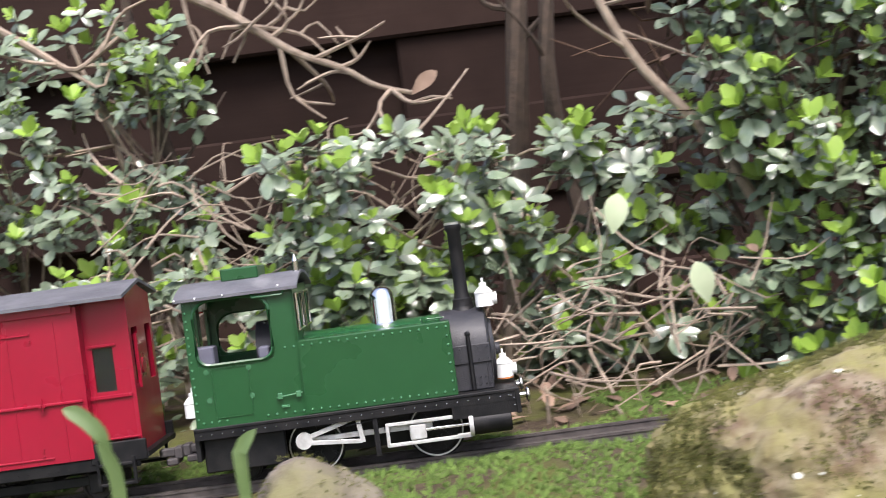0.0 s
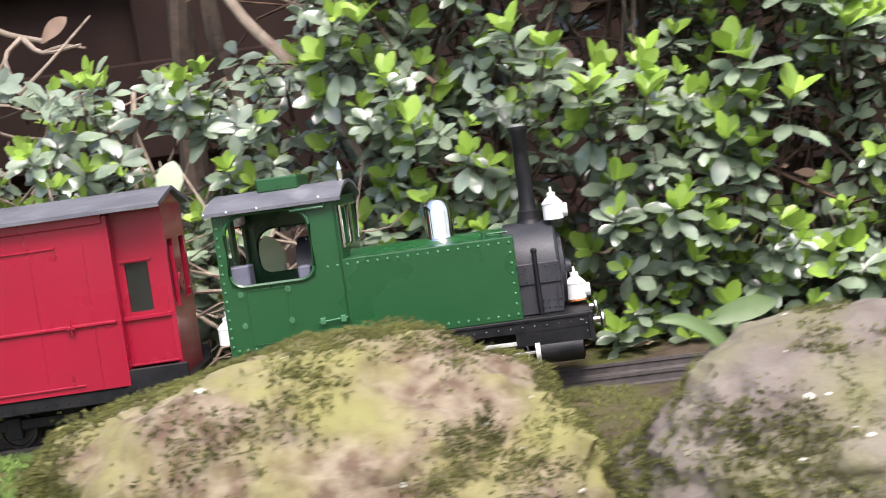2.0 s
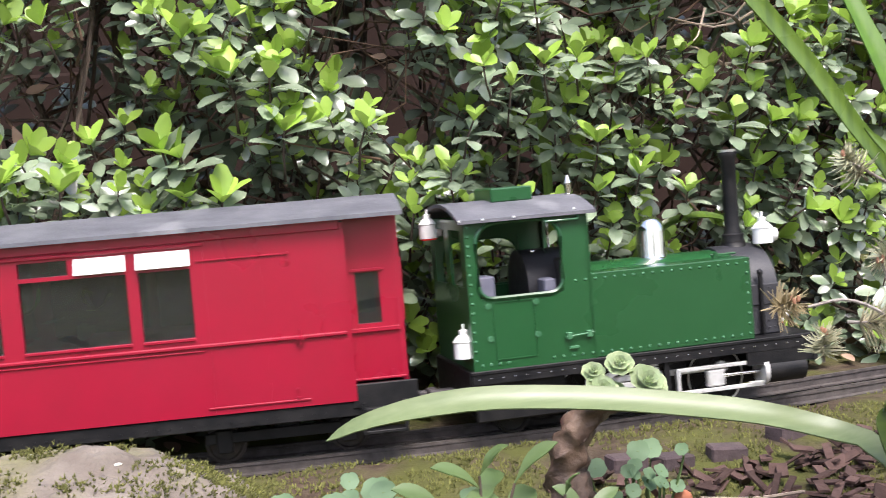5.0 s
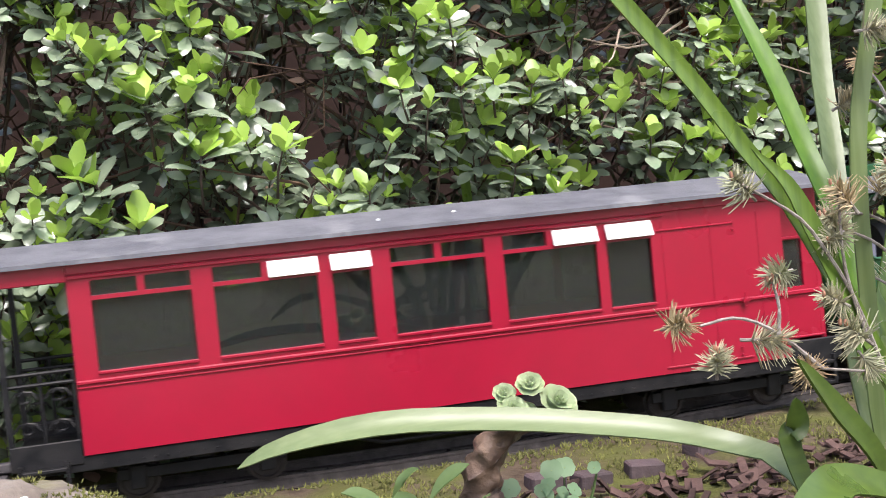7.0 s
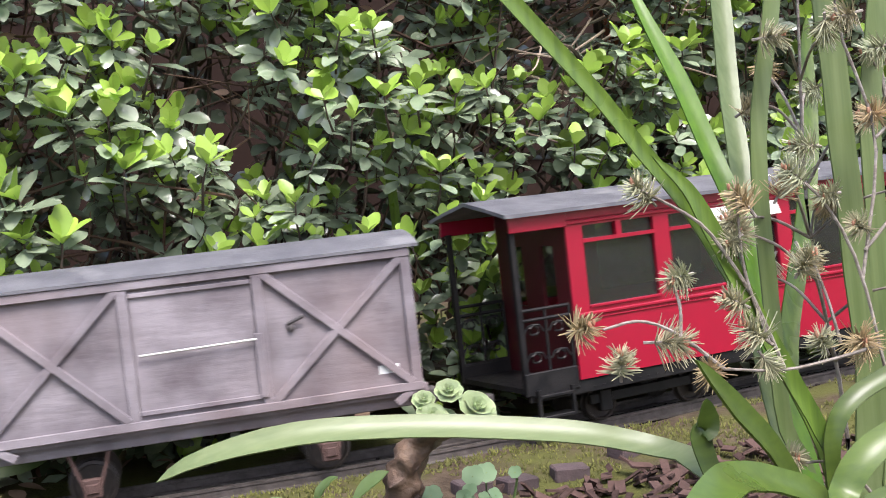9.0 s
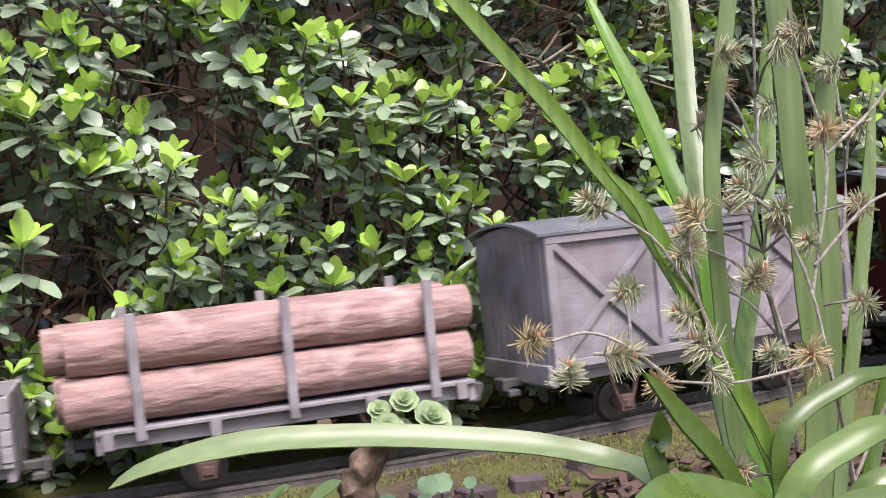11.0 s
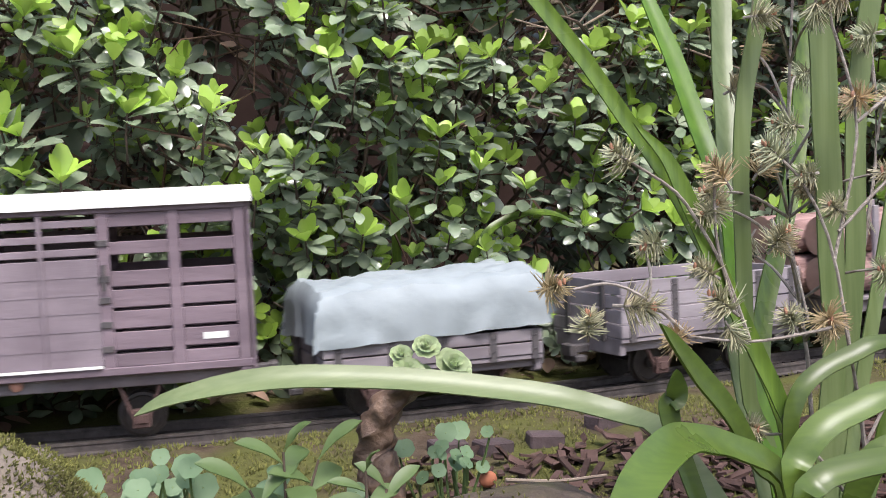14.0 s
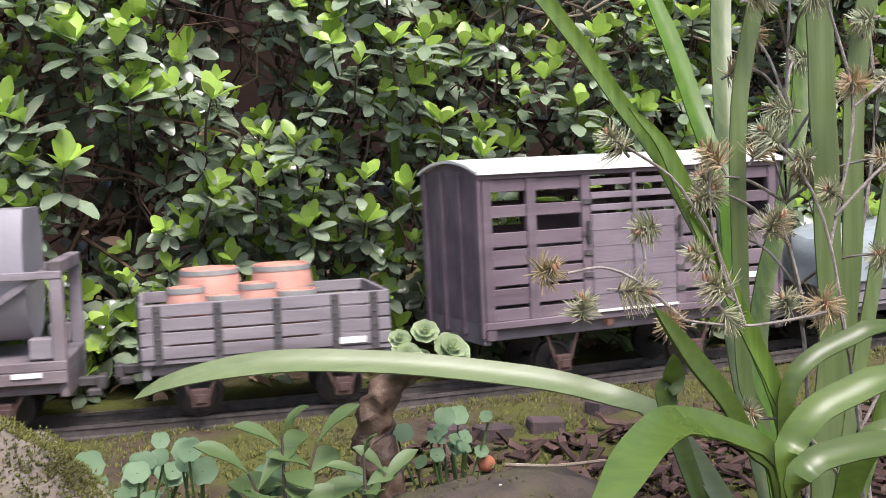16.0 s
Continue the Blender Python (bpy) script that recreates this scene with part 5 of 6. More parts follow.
# ---- rocks ----
def rock(name_label, c, size, seed, mat, turn=0, moss=0, fleck=0, fine=5):
    bm = bmesh.new()
    bmesh.ops.create_icosphere(bm, subdivisions=fine, radius=1)
    for v in bm.verts:
        p = v.co.copy()
        k = 1 + .16 * noise.noise(p * 1.3 + Vector((seed, 0, 0))) + .07 * noise.noise(p * 3.2 + Vector((0, seed, 0))) + .035 * noise.noise(p * 8 + Vector((0, 0, seed))) + .022 * noise.noise(p * 19) + .012 * noise.noise(p * 45)
        v.co = Vector((p.x * size[0], p.y * size[1], p.z * size[2])) * k
    bmesh.ops.transform(bm, matrix=pose(*c, 0, 0, turn), verts=bm.verts)
    bm.normal_update()
    tops = [(f.calc_center_median(), f.normal.copy(), f.calc_perimeter() / 6) for f in bm.faces if f.normal.z > -.3 and f.normal.y < .6]
    r = thing("rock", name_label, "rock", "track-side rocks")
    stone = part("stone", bm, mat, r)
    rnd = random.Random(seed)
    if moss:
        bm = bmesh.new()
        k = 0
        while k < moss:
            p, n, w = rnd.choice(tops)
            if noise.noise(p * 19 + Vector((seed, 3, 0))) + .6 * noise.noise(p * 60) + rnd.gauss(0, .16) < .10:
                k += .25
                continue
            k += 1
            p = p + Vector((rnd.uniform(-1, 1), rnd.uniform(-1, 1), rnd.uniform(-1, 1))) * w * 1.4
            tuft(bm, p, n, rnd, .0024)
        part("moss", bm, MOSS, r, "yellow-green moss cushions").data.shade_flat()
    if fleck:
        bm = bmesh.new()
        for q in range(fleck):
            p, n, w = rnd.choice(tops)
            s = rnd.uniform(.0008, .0030)
            m = Matrix.Translation(p) @ n.to_track_quat("Z", "Y").to_matrix().to_4x4() @ Matrix.Diagonal((s, s * rnd.uniform(.3, .9), .0007, 1))
            bmesh.ops.create_icosphere(bm, subdivisions=1, radius=1, matrix=m)
        part("lichen", bm, LICHEN, r, "white lichen flecks")
    return r


def tuft(bm, p, n, rnd, size):
    for j in range(3):
        d = (n + Vector((rnd.gauss(0, .6), rnd.gauss(0, .6), rnd.gauss(0, .4) + .2))).normalized()
        s = d.orthogonal().normalized() * size * rnd.uniform(.15, .32)
        L = size * rnd.uniform(.5, 1.2)
        a, b, t = bm.verts.new(p - s), bm.verts.new(p + s), bm.verts.new(p + d * L)
        m = bm.verts.new(p + d * L * .5 + s.cross(d) * .6)
        bm.faces.new((a, b, m))
        bm.faces.new((a, m, t))
        bm.faces.new((m, b, t))


rock("large rounded rock covered in moss and lichen", (.245, .70, -.012), (.150, .085, .088), 3, ROCKM, 0, 26000, 34, 6)
rock("grey rock with a cushion of yellow moss", (.492, .65, -.006), (.105, .075, .066), 8, GREYROCK, 0, 15000, 14, 6)
rock("small bare grey rock in the grass", (-.095, .75, -.012), (.046, .045, .052), 21, GREYROCK, 0, 500, 3)
rock("low flat stone half sunk in soil", (.755, .60, -.022), (.085, .05, .036), 33, DARKROCK, 8, 350, 2)


def ground_cover():
    rnd = random.Random(5)
    bm = bmesh.new()
    k = 0
    while k < 26000:
        x, y = rnd.uniform(-.1, 1.4), rnd.uniform(.64, .99)
        if abs(y - track_y(x)) < .034:
            continue
        k += 1
        if x > .3 and y > track_y(x):
            continue
        m = noise.noise((x * 11, y * 11, 6))
        if x < .22 or m < -.16:
            continue
        tuft(bm, Vector((x, y, ground_z(x, y) - .001)), Vector((0, 0, 1)), rnd, .0042)
    tagged(part("moss_carpet", bm, MOSS, None, smooth=False), "yellow-green moss on the soil", "moss", kind="stuff")
    bm = bmesh.new()
    for i in range(12000):
        x, y = rnd.uniform(-.5, .24), rnd.uniform(.7, 1.12)
        if abs(y - track_y(x)) < .036 or noise.noise((x * 8, y * 8, 2)) < -.25:
            continue
        tuft(bm, Vector((x, y, ground_z(x, y) - .001)), Vector((0, 0, 1)), rnd, .0065)
    tagged(part("bright_moss_carpet", bm, BRIGHTMOSS, None, smooth=False), "bright green moss and low weeds", "moss", kind="stuff")
    bm = bmesh.new()
    for i in range(1500):
        x, y = rnd.uniform(.74, 1.25), rnd.uniform(.55, .77)
        if rnd.random() > (x - .70) / .2:
            continue
        L, w = rnd.uniform(.006, .02), rnd.uniform(.003, .007)
        m = pose(x, y, ground_z(x, y) + rnd.uniform(0, .008), rnd.gauss(0, 22), rnd.gauss(0, 18), rnd.uniform(0, 360))
        bmesh.ops.create_cube(bm, size=1, matrix=m @ Matrix.Diagonal((L, w, .0014, 1)))
    tagged(part("bark_mulch", bm, MULCHM, None, smooth=False), "reddish-brown bark chips on the soil", "mulch", kind="stuff")
    bm = bmesh.new()
    for i in range(420):
        x = rnd.uniform(-.5, 1.5)
        y = rnd.uniform(.95, 1.12) + max(0, track_y(x) - .9)
        L = rnd.uniform(.012, .024)
        a = rnd.uniform(0, 6.3)
        leaf(bm, (x, y, ground_z(x, y) + .004), (math.cos(a), math.sin(a), rnd.gauss(.1, .3)), (0, 0, 1), L, L * .5, rnd.uniform(-.3, .4))
    tagged(part("leaf_litter", bm, DRYLEAF, None), "dry brown leaves under the hedge", "leaf litter", kind="stuff")


ground_cover()


def bricks():
    bm = bmesh.new()
    box(bm, -.011, .011, -.008, .008, -.006, .006, .0012)
    first = None
    for x, y, a in ((.798, .79, 4), (.826, .788, 12), (.861, .79, -8), (.905, .80, 20)):
        b = thing("brick_piece", "small dark brick fragment in the moss", "brick", "brick fragments")
        if first is None:
            first = part("brick_body", bm, BRICKM, b, smooth=False)
        else:
            ob = new("brick_body", first.data)
            ob.parent = b
        b.matrix_basis = pose(x, y, ground_z(x, y) + .001, 0, 4, a)


bricks()


# ---- strap-leaved plant ----
def blade_mesh(pts, width, fold=.25, tip=True, root=.75, n=22, face=(0, -1, .25), thick=.0009, blunt=0.0, oval=False):
    """A long strap leaf along a line, from tip to root, creased along its middle, with thickness."""
    bm = bmesh.new()
    line_pts = smooth_line(pts, n)
    rows = []
    for i, p in enumerate(line_pts):
        d = (line_pts[min(i + 1, n)] - line_pts[max(i - 1, 0)]).normalized()
        s = d.cross(Vector(face)).normalized()
        nn = s.cross(d).normalized()
        u = i / n
        w = width * .5 * ((blunt + (1 - blunt) * min(1, (u / .22)) ** .6) if tip else 1) * (1 - (1 - root) * max(0, (u - .6) / .4))
        if oval:
            w = width * .5 * max(.05, math.sin(math.pi * u ** .85) ** 1.25)
        ring = []
        for k, (a, b) in enumerate(((-1, 1), (-.5, .35), (0, 0), (.5, .35), (1, 1))):
            ring.append(p + s * (w * a) - nn * (-fold * w * b))
        top = [bm.verts.new(q + nn * thick * .5) for q in ring]
        low = [bm.verts.new(q - nn * thick * .5) for q in ring]
        rows.append(top + low[::-1])
    for a, b in zip(rows, rows[1:]):
        for k in range(10):
            bm.faces.new((a[k], a[(k + 1) % 10], b[(k + 1) % 10], b[k]))
    bm.faces.new(rows[0])
    bm.faces.new(rows[-1][::-1])
    bmesh.ops.recalc_face_normals(bm, faces=bm.faces)
    return bm


def strap_plant():
    plant = thing("strap_leaf_plant", "clump of long green strap leaves by the track", "plant")
    root = (.848, .485, -.03)
    leaves = [
        ("leaf", BLADE, .0068, [(.690, .470, .275), (.718, .470, .245), (.742, .470, .216), (.760, .470, .194), (.774, .470, .174), (.788, .470, .155), (.800, .470, .133), (.811, .470, .112), (.819, .470, .094), (.828, .470, .074), (.834, .470, .053), (.838, .475, .020), root], False),
        ("leaf", BLADE, .0075, [(.775, .465, .172), (.786, .464, .160), (.793, .463, .145), (.801, .463, .127), (.810, .463, .107), (.819, .463, .088), (.827, .463, .071), (.833, .465, .052), root], True),
        ("leaf", BRIGHTBLADE, .0105, [(.832, .592, .26), (.837, .580, .232), (.844, .569, .203), (.848, .557, .173), (.849, .546, .154), (.849, .534, .135), (.845, .523, .106), (.843, .511, .076), (.845, .500, .046), root], True),
        ("leaf", PALEBLADE, .0122, [(.89, .61, .26), (.885, .600, .235), (.877, .587, .202), (.870, .573, .176), (.863, .560, .151), (.856, .547, .118), (.850, .533, .081), (.849, .520, .046), root], False),
        ("leaf", PALEBLADE, .0080, [(.853, .5, .25), (.847, .500, .220), (.838, .500, .184), (.835, .500, .152), (.835, .500, .122), (.835, .500, .095), (.836, .500, .065), (.845, .500, .042), root], False),
        ("leaf", PALEBLADE, .0135, [(.870, .5, .26), (.871, .500, .220), (.872, .500, .194), (.872, .500, .172), (.873, .500, .150), (.873, .500, .119), (.874, .500, .084), (.869, .500, .039), (.86, .49, -.03)], False),
        ("leaf", PALEBLADE, .0112, [(.915, .52, .26), (.909, .520, .223), (.903, .520, .195), (.900, .520, .172), (.899, .520, .149), (.898, .520, .117), (.894, .520, .079), (.886, .520, .033), (.87, .50, -.03)], False),
        ("leaf", BLADE, .0115, [(.945, .622, .235), (.941, .620, .215), (.929, .607, .171), (.913, .593, .136), (.898, .580, .114), (.882, .567, .085), (.872, .553, .052), (.871, .540, .030), root], True),
        ("leaf", BLADE, .0108, [(.765, .430, .108), (.780, .438, .091), (.796, .445, .074), (.810, .453, .055), (.825, .460, .038), (.84, .47, -.02)], True),
        ("leaf", BLADE, .0115, [(.700, .345, .055), (.718, .360, .070), (.734, .376, .077), (.750, .392, .079), (.765, .408, .075), (.786, .424, .067), (.813, .440, .050), (.835, .46, .0)], True),
        ("leaf", BLADE, .0066, [(.90, .462, .088), (.868, .460, .090), (.856, .460, .087), (.840, .460, .081), (.831, .460, .072), (.828, .460, .054), (.835, .47, .0)], True),
        ("leaf", BLADE, .0100, [(.88, .43, .078), (.850, .430, .078), (.835, .430, .074), (.822, .430, .069), (.813, .430, .060), (.810, .430, .049), (.83, .46, -.01)], True),
        ("leaf", BLADE, .0086, [(.86, .40, .062), (.828, .400, .064), (.810, .400, .063), (.800, .400, .060), (.795, .402, .050), (.82, .45, -.01)], True),
        ("leaf", PALEBLADE, .0118, [(.611, .640, .057), (.625, .633, .064), (.649, .626, .069), (.678, .619, .071), (.709, .612, .069), (.736, .605, .066), (.771, .598, .060), (.795, .591, .055), (.819, .584, .047), (.832, .565, .040), (.842, .53, .01), root], True),
        ("leaf", BLADE, .0095, [(.831, .550, .071), (.830, .550, .059), (.827, .550, .049), (.835, .53, .0)], True),
        ("leaf", BLADE, .0110, [(.905, .455, .05), (.88, .455, .052), (.86, .46, .045), (.85, .47, .0)], True),
        ("leaf", PALEBLADE, .0080, [(.935, .53, .20), (.925, .528, .15), (.912, .525, .10), (.895, .52, .04), (.87, .50, -.03)], True),
        ("leaf", BLADE, .0085, [(.955, .515, .14), (.935, .512, .11), (.912, .508, .075), (.89, .50, .03), (.86, .49, -.03)], True),
    ]
    for name, mat, w, pts, tip in leaves:
        flat = pts[0][2] < .12
        bm = blade_mesh(pts, w * (1 if flat else .86), .22, tip, .8, 24, (0, -.75, .66) if flat else (0, -1, .1))
        part(name, bm, (LOWPALE if mat is PALEBLADE else LOWBLADE) if flat else mat, plant)


strap_plant()


# ---- pine seedling with tufted twigs ----
UPPER = [(0.812, 0.485, 0.147), (0.817, 0.485, 0.142), (0.838, 0.485, 0.159), (0.843, 0.485, 0.171), (0.860, 0.485, 0.209), (0.841, 0.485, 0.211), (0.844, 0.485, 0.126), (0.845, 0.485, 0.100), (0.888, 0.485, 0.151), (0.886, 0.485, 0.114), (0.862, 0.485, 0.094), (0.853, 0.525, 0.189), (0.892, 0.550, 0.193), (0.897, 0.512, 0.205), (0.866, 0.537, 0.202), (0.882, 0.500, 0.180), (0.919, 0.525, 0.180), (0.920, 0.550, 0.127), (0.869, 0.512, 0.147), (0.857, 0.537, 0.120)]


def pine():
    p = thing("pine_seedling", "small pine with tufted needles and reddish buds", "conifer")
    rnd = random.Random(9)
    twigs = [[(.87, .475, -.03), (.866, .47, .05), (.852, .460, .098)],
             [(.852, .460, .098), (.838, .460, .096), (.813, .458, .095), (.789, .456, .099)], [(.789, .456, .099), (.773, .456, .113), (.760, .456, .119), (.747, .456, .118)],
             [(.774, .456, .112), (.775, .456, .121), (.774, .457, .129)], [(.815, .462, .095), (.806, .462, .120), (.795, .460, .138), (.787, .459, .148), (.777, .459, .155), (.767, .459, .161)],
             [(.866, .47, .05), (.858, .474, .12), (.845, .475, .15), (.829, .470, .161)], [(.858, .474, .12), (.872, .478, .17), (.862, .48, .215), (.866, .48, .26)], [(.845, .472, .098), (.84, .47, .115), (.834, .468, .130)],
             [(.872, .478, .17), (.90, .48, .19), (.92, .48, .22)], [(.866, .47, .05), (.89, .475, .08), (.91, .475, .10)], [(.81, .462, .105), (.803, .461, .13), (.802, .460, .155)], [(.86, .474, .13), (.885, .474, .15), (.905, .474, .155)],
             [(.86, .47, .03), (.84, .47, .055), (.82, .468, .06)]]
    # thin upright stems behind, with a short spur to each upper tuft
    uprights = [[(.872, .52, -.03), (.876, .52, .06), (.868, .52, .14), (.874, .52, .24)], [(.915, .53, -.03), (.905, .53, .08), (.918, .53, .17), (.908, .53, .26)]]
    twigs += uprights
    for e in UPPER:
        stem = min((Vector(q) for w in uprights for q in smooth_line(w, 14)), key=lambda q: abs(q.x - e[0]) + abs(q.z - e[2] + .02))
        twigs.append([tuple(stem), tuple(stem.lerp(Vector(e), .5) + Vector((0, 0, .004))), e])
    for t in twigs:
        bm = bmesh.new()
        tube(bm, smooth_line(t, 10), .0011 if t[0][2] < 0 else .0007, .0005, 6)
        part("twig", bm, PINEBARK, p)
    ends = [((.765, .459, .163), 1.0), ((.742, .456, .120), 1.0), ((.752, .456, .109), .9), ((.775, .456, .110), 1.2), ((.799, .457, .112), 1.1), ((.802, .460, .157), 1.0), ((.797, .461, .140), .9), ((.829, .470, .163), 1.0),
            ((.834, .468, .132), 1.0), ((.847, .460, .100), 1.1), ((.774, .457, .131), .9), ((.795, .460, .122), .9), ((.862, .48, .215), 1), ((.872, .479, .18), 1), ((.92, .48, .222), 1), ((.91, .475, .102), 1), ((.905, .474, .157), 1),
            ((.783, .456, .100), .9), ((.82, .468, .062), .8), ((.858, .475, .14), .9), ((.845, .474, .152), .8), ((.866, .48, .25), 1), ((.808, .458, .096), .8)]
    for i, (c, s) in enumerate(ends + [(e, .95) for e in UPPER]):
        bm = bmesh.new()
        lean = Vector((rnd.gauss(-.45, .4), rnd.gauss(-.25, .3), rnd.gauss(.25, .45))).normalized()
        side = lean.orthogonal().normalized()
        other = lean.cross(side)
        for k in range(125):
            a = rnd.uniform(0, 6.283)
            u = rnd.uniform(0, 1)
            d = (lean * rnd.uniform(.15, .9) * (.4 + u) + (side * math.cos(a) + other * math.sin(a)) * rnd.uniform(.5, .9)).normalized()
            L = .0086 * s * rnd.uniform(.65, 1.1) * (1.1 - .35 * u)
            o = Vector(c) - lean * (1 - u) * .008 * s
            q = d.orthogonal().normalized() * .00034
            r = d.cross(q)
            a = [bm.verts.new(o + q), bm.verts.new(o - q * .5 + r * .87), bm.verts.new(o - q * .5 - r * .87)]
            e = o + d * L + Vector((0, 0, -.0006))
            t = [bm.verts.new(e + q * .4), bm.verts.new(e - q * .2 + r * .35), bm.verts.new(e - q * .2 - r * .35)]
            for j in range(3):
                bm.faces.new((a[j], a[(j + 1) % 3], t[(j + 1) % 3], t[j]))
            bm.faces.new(t)
        tuft_ob = part("needle_tuft", bm, DRYNEEDLE if i % 4 == 1 else NEEDLE, p)
        bm = bmesh.new()
        rod(bm, Vector(c) - lean * .011 * s, Vector(c), .0006, .0005, 6)
        part("shoot", bm, PINEBARK, tuft_ob)
        bm = bmesh.new()
        for k in range(3):
            ball(bm, Vector(c) + lean * .001 + Vector((rnd.uniform(-.0012, .0012), rnd.uniform(-.0012, .0012), rnd.uniform(-.001, .001))), .0008 * s, 7, (.8, .8, 1.5))
        part("bud", bm, PINEBUD, tuft_ob, "reddish resin buds")


pine()


# ---- succulent on a knobbly stem ----
def succulent():
    s = thing("succulent", "pale green rosettes on a knobbly brown stem", "succulent")
    rnd = random.Random(4)
    back = lambda p: Vector((.592, .085, .160)) + 1.06 * (Vector(p) - Vector((.592, .085, .160)))
    bm = bmesh.new()
    tube(bm, smooth_line([back(p) for p in ((.716, .612, -.03), (.717, .612, .005), (.714, .612, .026), (.713, .611, .042), (.718, .608, .056), (.731, .604, .068))], 40), .0120, .0066, 24)
    for v in bm.verts:
        v.co += Vector((noise.noise(v.co * 160), noise.noise(v.co * 160 + Vector((5, 0, 0))), noise.noise(v.co * 160 + Vector((0, 5, 0))))) * .0040 + Vector((noise.noise(v.co * 420), noise.noise(v.co * 420 + Vector((5, 0, 0))), 0)) * .0010
    part("stem", bm, SUCCSTEM, s, "knobbly brown stem").data.set_sharp_from_angle(angle=math.pi)
    for c, r in (((.735, .598, .083), .0085), ((.7255, .595, .0735), .0100), ((.7455, .594, .0745), .0118), ((.724, .600, .0805), .0070), ((.734, .602, .071), .007)):
        r *= .84
        c = back(c)
        ax = Vector((rnd.uniform(-.25, .25), -.75, .75)).normalized()
        q = ax.to_track_quat("Z", "Y")
        bm = bmesh.new()
        ball(bm, c, r * .22, 8)
        ro = part("rosette", bm, SUCC, s)
        for ring, n, L, up in ((0, 8, 1.0, .15), (1, 7, .82, .5), (2, 6, .58, 1.0), (3, 5, .36, 1.9)):
            for k in range(n):
                a = 2 * math.pi * (k + .5 * (ring % 2)) / n + rnd.uniform(-.1, .1)
                d = q @ Vector((math.cos(a), math.sin(a), up)).normalized()
                bm = bmesh.new()
                leaf(bm, Vector(c) + q @ Vector((0, 0, -.002 + ring * .0008)), d, q @ Vector((0, 0, 1)), r * L, r * L * .95, -.14, 0)
                bmesh.ops.solidify(bm, geom=bm.faces[:], thickness=.0007)
                part("fleshy_leaf", bm, SUCC, ro)
    return s


succulent()


# ---- low herbs and round-leaved weeds ----
def herb(c, stems_out, label, seed, size):
    """A weed of bent stems, each with long leaves in turn up to a small tuft."""
    h = thing("herb", label, "weed", "track-side weeds")
    rnd = random.Random(seed)
    for dx, dy, tall in stems_out:
        foot = Vector((c[0] + dx * .25, c[1] + dy * .25, -.036))
        top = Vector((c[0] + dx, c[1] + dy, c[2] + tall))
        way = smooth_line([foot, foot.lerp(top, .5) + Vector((dx * -.25, 0, .004)), top], 12)
        bm = bmesh.new()
        tube(bm, way, .0010, .0006, 6)
        part("stem", bm, DARKTWIG, h)
        n = max(5, int(tall / .0052))
        a = rnd.uniform(0, 6.3)
        for k in range(n):
            u = .45 + .55 * (k + 1) / n
            base = way[min(12, int(u * 12))]
            a += 2.4 + rnd.uniform(-.4, .4)
            L = size * rnd.uniform(.75, 1.2) * (1.15 - .55 * max(0, u - .6) / .4)
            rise = rnd.uniform(.0, .5) + .7 * max(0, u - .8) / .2
            d = Vector((math.cos(a), math.sin(a) * .7, 0))
            pts = [base + d * L + Vector((0, 0, L * (rise - .10))), base + d * L * .72 + Vector((0, 0, L * (rise * .8 - .02))), base + d * L * .35 + Vector((0, 0, L * rise * .5)), base]
            bm = blade_mesh(pts, L * rnd.uniform(.30, .40), .18, True, .35, 14, (rnd.gauss(0, .2), -.55, .8), .0005, oval=True)
            part("leaf", bm, HERB, h)


herb((.672, .612, .0), [(.0, .0, .040), (.016, .004, .034), (-.016, -.004, .026)], "leafy green weed with long pointed leaves", 1, .032)
herb((.706, .602, .0), [(.0, .0, .030), (.010, .004, .020)], "leafy green weed with long pointed leaves", 2, .024)
herb((.450, .67, .030), [(.0, .0, .022)], "leafy green weed with long pointed leaves", 3, .014)
herb((-.185, .73, -.03), [(.0, .0, .030), (.01, .0, .022)], "leafy green weed with long pointed leaves", 7, .018)


def tall_weed(shoots):
    h = thing("tall_weed", "tall pale weed with a few long leaves", "weed", "tall weeds")
    for pts, w in shoots:
        part("leaf", blade_mesh(pts, w, .25, True, .5, 16, (0, -.9, .45), .0006), HERB, h)


tall_weed([([(-.232, .720, .094), (-.222, .720, .088), (-.212, .720, .076), (-.209, .722, .060)], .0095), ([(-.213, .715, .074), (-.206, .718, .055), (-.205, .72, .03), (-.204, .722, -.03)], .0085)])
tall_weed([([(-.122, .720, .068), (-.131, .720, .058), (-.133, .720, .045), (-.131, .722, -.03)], .0085)])
tall_weed([([(.413, .660, .068), (.426, .660, .066), (.440, .660, .055), (.447, .662, .035), (.448, .665, .0)], .0068), ([(.466, .655, .053), (.456, .657, .057), (.449, .66, .05), (.448, .665, .0)], .0062)])


